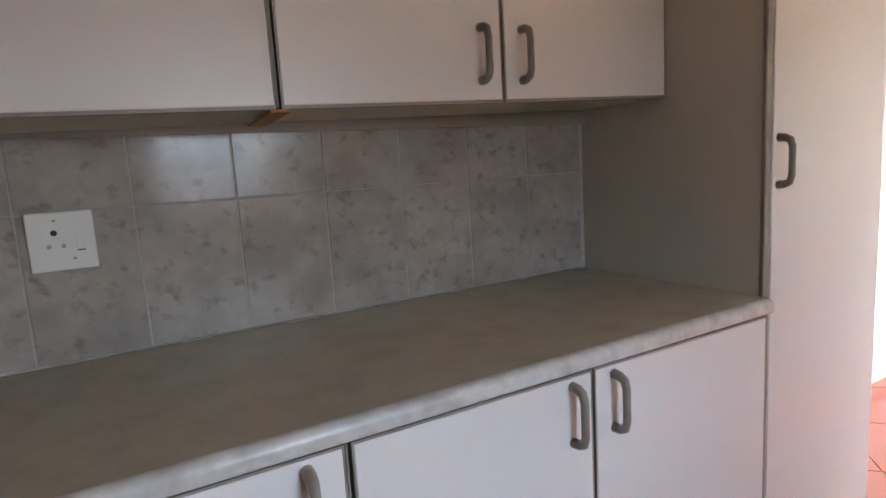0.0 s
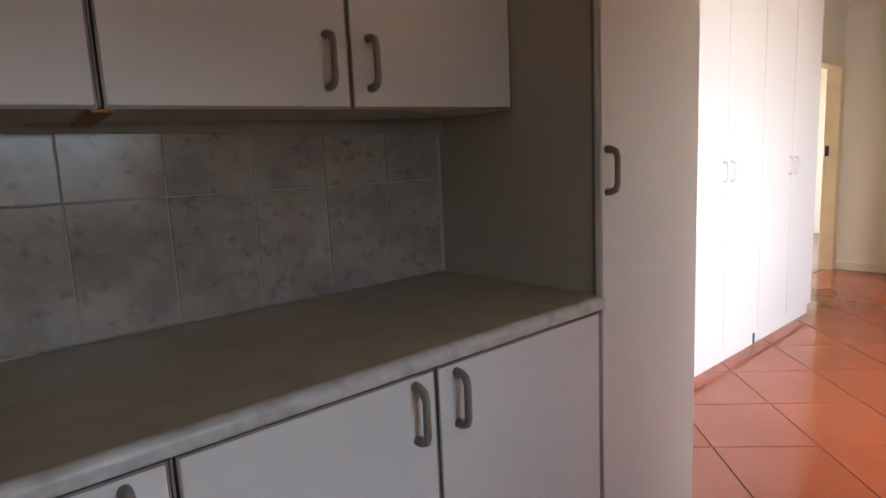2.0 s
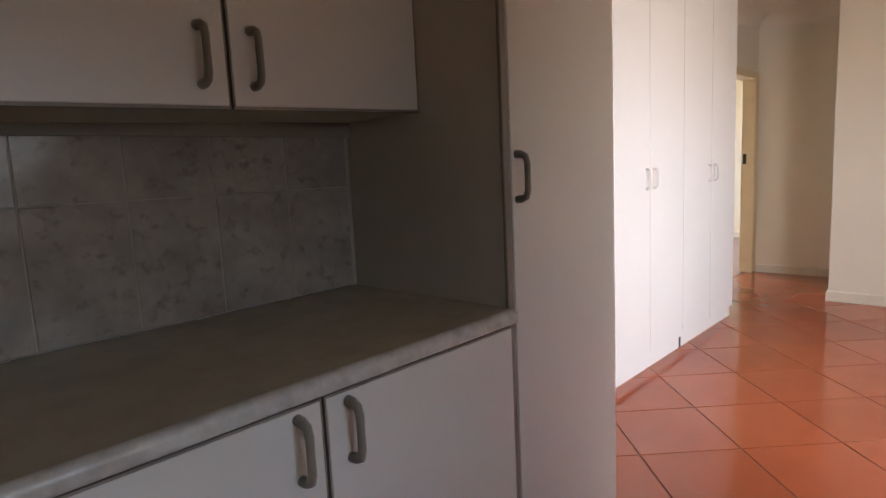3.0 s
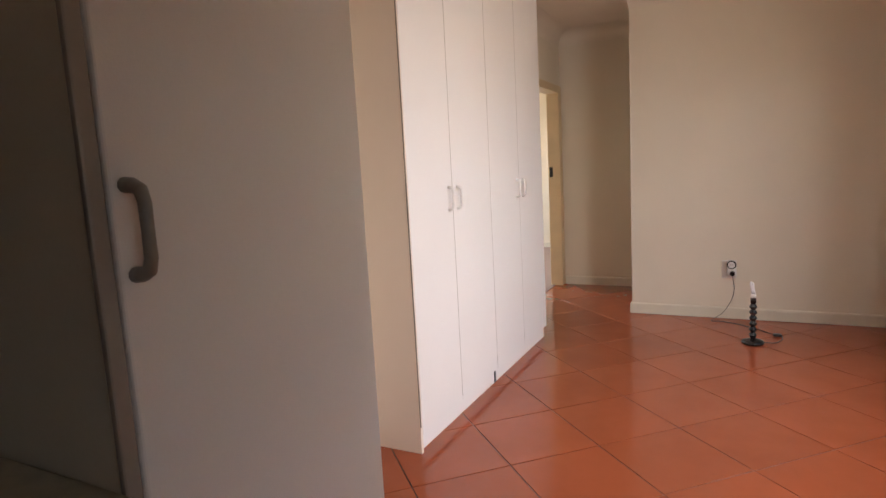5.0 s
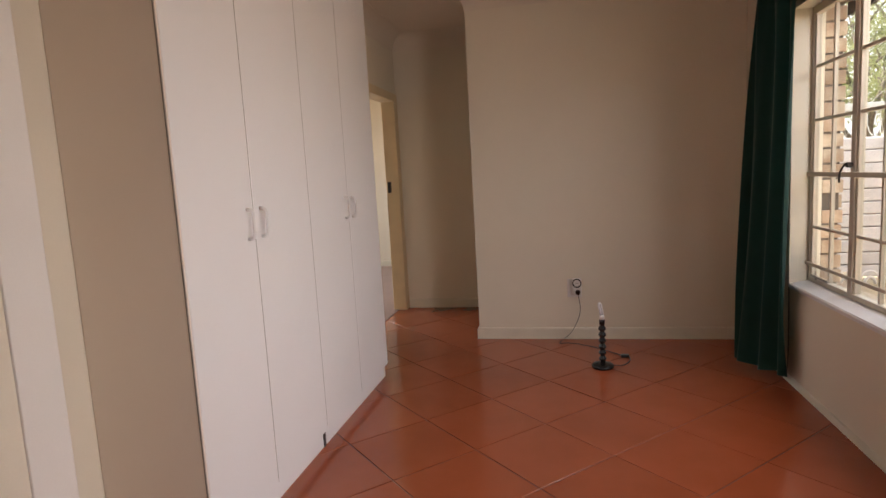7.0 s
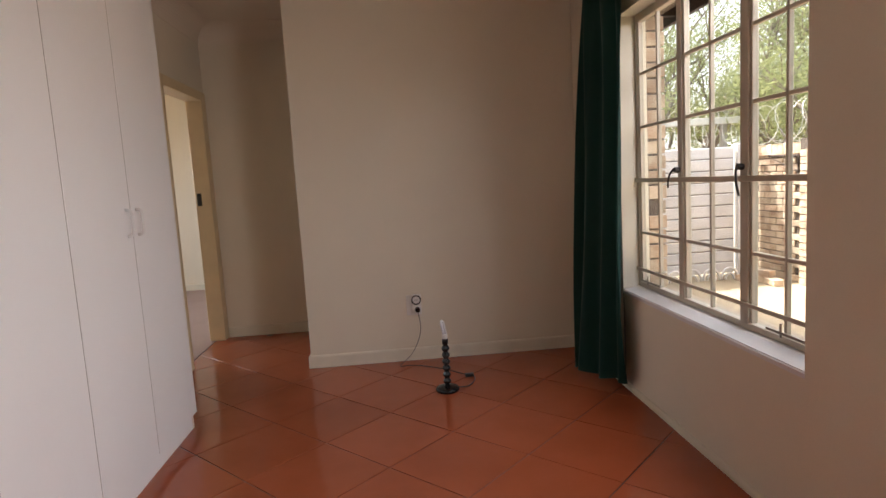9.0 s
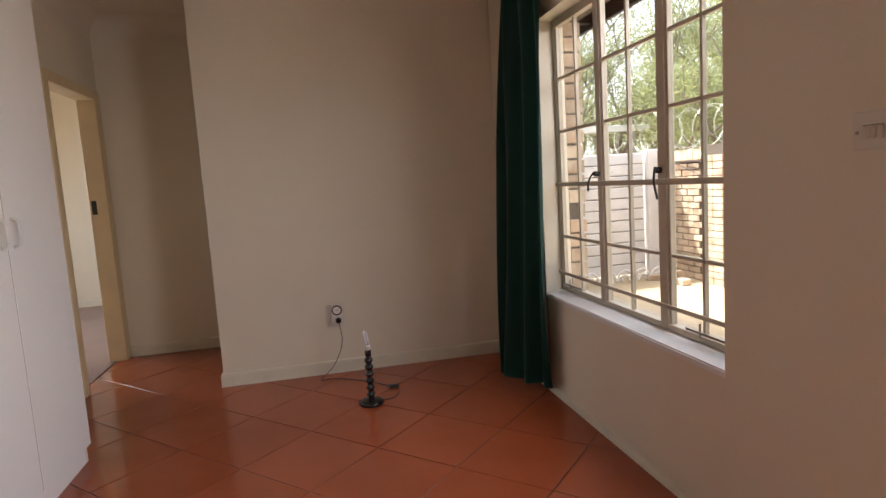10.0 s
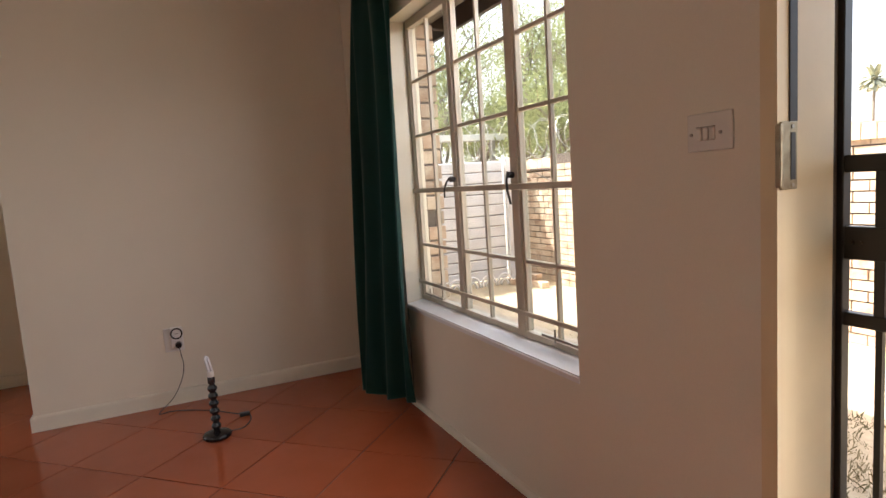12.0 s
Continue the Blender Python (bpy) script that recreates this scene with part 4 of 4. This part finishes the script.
part("stay", tube(bmesh.new(), [(9.24, YB + 0.04, 1.30), (8.74, YB + 0.045, 1.14)], 0.005, 5), M_EAVE, bracket)

eave = thing("roof_eave", (4.5, -1.2, 2.3), "dark stained timber eave over the window", "eave")
part("fascia", one(-2.5, 6.75, -1.455, -1.425, 2.26, 2.46), M_EAVE, eave, "dark fascia board")
part("soffit", one(-2.5, 6.75, -1.425, Y_OUT - 0.1, 2.44, 2.455), M_EAVE, eave, "dark soffit boards")
for k in range(11):
    x = -2.2 + 0.86 * k
    part("rafter", one(x, x + 0.05, -1.425, Y_OUT - 0.1, 2.29, 2.44), M_EAVE, eave)
house_roof = solid("roof", boxes((X_WEST - 0.4, 10.8, -1.5, 5.4, 2.78, 2.84)), M_ROOF, "plain grey house roof", "roof", "structure")

# ---- dry grass and litter ----
M_GRASS = material("dry_grass", (0.24, 0.19, 0.10), 0.8, stain=0.8, stain_scale=4, stain_to=(0.13, 0.12, 0.055))
rng = random.Random(17)
gv, gf = [], []
for _ in range(9000):
    x, y = rng.uniform(3.4, 6.6), -1.15 - 1.6 * rng.random() ** 0.8
    if rng.random() > 0.35 + 0.65 * (math.sin(4.1 * x + 2 * y) * math.sin(5.3 * y - x) > -0.1):
        continue
    a, h, w = rng.uniform(0, 2 * math.pi), rng.uniform(0.008, 0.045), rng.uniform(0.0015, 0.004)
    tip = Vector((math.cos(a), math.sin(a), 0)) * rng.uniform(0.01, 0.05)
    p, side = Vector((x, y, GZ - 0.002)), Vector((-math.sin(a), math.cos(a), 0)) * w
    n = len(gv)
    gv += [p - side, p + side, p + tip * 0.5 + side * 0.8 + Vector((0, 0, h * 0.7)), p + tip + Vector((0, 0, h))]
    gf.append((n, n + 1, n + 2, n + 3))
me = bpy.data.meshes.new("dry_grass")
me.from_pydata(gv, [], gf)
me.materials.append(M_GRASS)
tagged(new("dry_grass", me), "sparse dry grass and litter on the sandy yard", "grass", kind="stuff")

# ---- trees ----
def tree(x, y, height, spread, seed, leaves, label, low=0.35):
    rng = random.Random(seed)
    t = thing("tree", (x, y, GZ), label, "tree", "trees behind the wall")
    wood = bmesh.new()
    tips = []

    def limb(p, d, length, r, depth):
        pts, q, dd = [p], p.copy(), d.copy()
        for _ in range(4):
            dd = (dd + Vector((rng.uniform(-0.22, 0.22), rng.uniform(-0.22, 0.22), rng.uniform(-0.05, 0.15)))).normalized()
            q = q + dd * length / 4
            pts.append(q.copy())
        tube(wood, pts, r, 6, radii=[r * (1 - 0.13 * k) for k in range(5)])
        if depth == 0:
            tips.extend(pts[1:])
            return
        for k in range(3 if depth > 1 else 4):
            a = rng.uniform(0, 2 * math.pi)
            out = Vector((math.cos(a), math.sin(a), rng.uniform(0.15, 0.8))).normalized()
            limb(pts[rng.choice((2, 3, 4))], (dd * 0.55 + out * 0.8).normalized(), length * rng.uniform(0.55, 0.8), r * 0.55, depth - 1)

    for k in range(3):
        a = 2 * math.pi * (k + rng.random() * 0.5) / 3
        limb(Vector((x, y, GZ)), Vector((0.35 * math.cos(a), 0.35 * math.sin(a), 1)).normalized(), height * 0.5, 0.085, 3)
    part("trunk", wood, M_BARK, t, "grey-brown trunk and limbs", smooth=True)
    verts, faces = [], []
    for _ in range(leaves):
        c = rng.choice(tips) + Vector((rng.gauss(0, spread), rng.gauss(0, spread), rng.gauss(0, spread * 0.75)))
        if c.z < low * height:
            continue
        u = Vector((rng.gauss(0, 1), rng.gauss(0, 1), rng.gauss(0, 0.8))).normalized()
        w = u.orthogonal().normalized() * rng.uniform(0.008, 0.016)
        u = u * rng.uniform(0.028, 0.055)
        n = len(verts)
        verts += [c - u, c + w, c + u, c - w]
        faces.append((n, n + 1, n + 2, n + 3))
    me = bpy.data.meshes.new("crown")
    me.from_pydata([v - Vector((x, y, GZ)) for v in verts], [], faces)
    me.materials.append(M_LEAF)
    ob = new("crown", me)
    ob.parent = t
    BASE[ob] = BASE[t]


tree(13.2, -4.6, 5.6, 0.24, 3, 15000, "leafy green tree with fine foliage behind the wall")
tree(11.6, -7.4, 5.4, 0.24, 8, 15000, "leafy green tree with thin branches behind the wall")
tree(16.5, -2.6, 6.2, 0.30, 5, 14000, "tall leafy green tree beyond the carport")
tree(15.0, -10.0, 5.6, 0.28, 12, 14000, "leafy green tree further back")
tree(13.4, -6.6, 3.5, 0.26, 21, 16000, "bushy young tree close behind the brick wall", 0.12)
tree(13.6, -2.4, 3.4, 0.26, 23, 16000, "bushy young tree under the carport roof edge", 0.12)
tree(10.9, -6.0, 3.2, 0.24, 29, 14000, "bushy young tree close behind the brick wall", 0.12)

px, py = 43.5, -75.1
PALM_TOP = 9.8
palm = thing("palm_tree", (px, py, GZ), "distant tall palm tree with drooping fronds", "palm")
part("trunk", tube(bmesh.new(), [(px, py, GZ), (px + 0.1, py, 6), (px, py, PALM_TOP)], 0.17, 8), M_BARK, palm, smooth=True)
rng = random.Random(4)
for k in range(60):
    a, e = rng.uniform(0, 2 * math.pi), rng.uniform(-0.5, 1.3)
    fr = bmesh.new()
    d = Vector((math.cos(a) * math.cos(e), math.sin(a) * math.cos(e), math.sin(e)))
    q = Vector((px, py, PALM_TOP))
    prev = None
    side = Vector((-math.sin(a), math.cos(a), 0))
    for j in range(7):
        w = 0.26 * math.sin(math.pi * (j + 0.5) / 7.5) + 0.02
        ring = [fr.verts.new(q - side * w - Vector((0, 0, w * 0.5))), fr.verts.new(q), fr.verts.new(q + side * w - Vector((0, 0, w * 0.5)))]
        if prev:
            fr.faces.new((prev[0], prev[1], ring[1], ring[0]))
            fr.faces.new((prev[1], prev[2], ring[2], ring[1]))
        prev = ring
        q = q + d * 0.33
        d = (d - Vector((0, 0, 0.17))).normalized()
    part("frond", fr, M_PALM, palm)

# ---- pieces: wall tiles, floor tiles, bricks ----
TW, TH, TX0, TZ0 = 0.1955, 0.284, 0.3625, 0.949
tile_me = {}
for j, (z0, z1) in enumerate(((TZ0, 1.2315), (1.2335, 1.408))):
    b = one(-TW / 2 + 0.0011, TW / 2 - 0.0011, -0.007, 0.0, 0, z1 - z0, bevel=0.0018)
    me = bpy.data.meshes.new("wall_tile")
    b.to_mesh(me)
    b.free()
    me.materials.append(M_TILE)
    for k in range(-6, 7):
        x = TX0 + TW * (k + 0.5)
        if x - TW / 2 > 1.72:
            continue
        if x + TW / 2 > 1.742:
            b = one(-TW / 2 + 0.0016, 1.740 - x, -0.007, 0.0, 0, z1 - z0, bevel=0.0018)
            me2 = bpy.data.meshes.new("wall_tile")
            b.to_mesh(me2)
            b.free()
            me2.materials.append(M_TILE)
        else:
            me2 = me
        t = new("wall_tile", me2)
        t.parent = wall_kitchen
        t.location = (x, Y_KIT - 0.0012, z0)
        t.rotation_euler = (radians(random.uniform(-0.14, 0.14)), 0, radians(random.uniform(-0.2, 0.2)))
part("tile_grout", one(-0.9, 1.742, Y_KIT - 0.0071, Y_KIT - 0.0002, 0.94, 1.4085), M_GROUT_W, wall_kitchen, "pale grout")

PITCH, ANG, OX, OY = 0.446, 44.9, 4.236, 0.704
ca, sa = math.cos(radians(ANG)), math.sin(radians(ANG))


def clip(poly, axis, limit, keep_above):
    out = []
    for p, q in zip(poly, poly[1:] + poly[:1]):
        ip, iq = (p[axis] >= limit) == keep_above, (q[axis] >= limit) == keep_above
        if ip:
            out.append(p)
        if ip != iq:
            f = (limit - p[axis]) / (q[axis] - p[axis])
            out.append((p[0] + f * (q[0] - p[0]), p[1] + f * (q[1] - p[1])))
    return out


def tile_mesh(poly):
    b = bmesh.new()
    cx, cy = sum(p[0] for p in poly) / len(poly), sum(p[1] for p in poly) / len(poly)
    low = [b.verts.new((x, y, -0.012)) for x, y in poly]
    mid = [b.verts.new((x, y, -0.0009)) for x, y in poly]
    top = [b.verts.new((x + (cx - x) * 0.005, y + (cy - y) * 0.005, 0.0)) for x, y in poly]
    for a, c in ((low, mid), (mid, top)):
        for k in range(len(poly)):
            b.faces.new((a[k], a[(k + 1) % len(poly)], c[(k + 1) % len(poly)], c[k]))
    b.faces.new(top)
    bmesh.ops.recalc_face_normals(b, faces=b.faces)
    me = bpy.data.meshes.new("floor_tile")
    b.to_mesh(me)
    b.free()
    me.materials.append(M_FLOOR)
    return me


half = PITCH / 2 - 0.003
corners = [(-half, -half), (half, -half), (half, half), (-half, half)]
whole = tile_mesh([(ca * x - sa * y, sa * x + ca * y) for x, y in corners])
for i in range(-30, 31):
    for j in range(-30, 31):
        # tile corners sit on the lattice through (OX, OY)
        u, v = (i + 0.5) * PITCH, (j + 0.5) * PITCH
        cx, cy = OX + ca * u - sa * v, OY + sa * u + ca * v
        if not (-2.5 < cx < 10.7 and -1.1 < cy < 3.9) or (cx > 7.9 and cy < 1.9) or (cy > 2.3 and cx < 6.2) or (cy > 1.4 and cx < 1.9):
            continue
        poly = [(cx + ca * x - sa * y, cy + sa * x + ca * y) for x, y in corners]
        cut = clip(clip(clip(poly, 1, Y_WIN - 0.01, True), 0, 10.32, False), 0, X_WEST - 0.01, True)
        if len(cut) < 3:
            continue
        same = cut == poly
        me = whole if same else tile_mesh([(x - cx, y - cy) for x, y in cut])
        t = new("floor_tile", me)
        t.parent = floor
        t.location = (cx, cy, random.uniform(-0.0006, 0.0002))
        t.rotation_euler = (radians(random.uniform(-0.06, 0.06)), radians(random.uniform(-0.06, 0.06)), 0)


def brick_mesh(lx, ly, lz):
    b = one(-lx / 2, lx / 2, -ly / 2, ly / 2, 0, lz, bevel=0.003)
    me = bpy.data.meshes.new("brick")
    b.to_mesh(me)
    b.free()
    me.materials.append(M_BRICK)
    return me


def lay(me, parent, x, y, z, turn=0.0):
    o = new("brick", me)
    o.parent = parent
    o.location = Vector((x, y, z)) - BASE[parent]
    o.rotation_euler = (0, 0, radians(turn + random.uniform(-0.6, 0.6)))


# jamb of face brick outside the window
long_b, short_b = brick_mesh(0.222, 0.106, 0.073), brick_mesh(0.106, 0.106, 0.073)
for k in range(24):
    z = 0.40 + 0.085 * k
    long_row = k % 2 == 0
    lay(long_b if long_row else short_b, wall_south, WX1 + (0.111 if long_row else 0.062) + random.uniform(-0.004, 0.004), Y_OUT - 0.055, z)

# boundary wall courses that the openings show
full_b = brick_mesh(0.216, 0.05, 0.069)
course = 0
z = GZ
while z < TOPB - 0.12:
    for k in range(14):
        x = 6.55 + 0.228 * k + (0.114 if course % 2 else 0)
        if x > XP - 0.02 or 8.20 < x < 8.75:
            continue
        lay(full_b, brick_wall, x, YB - 0.02 + random.uniform(-0.003, 0.003), z + 0.005)
    z += 0.081
    course += 1
rest = bmesh.new()
z, course = GZ, 0
while z < TOPB - 0.12:
    for k in range(13):
        x = 3.6 + 0.228 * k + (0.114 if course % 2 else 0)
        box(rest, x - 0.108, x + 0.108, YB - 0.045, YB + random.uniform(0.002, 0.008), z + 0.005, z + 0.074)
    for x in (8.385, 8.555):
        box(rest, x - 0.081, x + 0.081, YB + 0.05, YB + 0.085 + random.uniform(0, 0.006), z + 0.005, z + 0.074)
    z += 0.081
    course += 1
for k in range(60):
    x = 3.4 + 0.105 * k
    box(rest, x - 0.048, x + 0.048, YB - 0.24, YB + 0.03, TOPB - 0.115, TOPB - 0.01 + 0.012 * ((k * 7) % 3))
tagged(part("bricks", rest, M_BRICK, brick_wall, "joined courses of face brick"), kind="stuff")
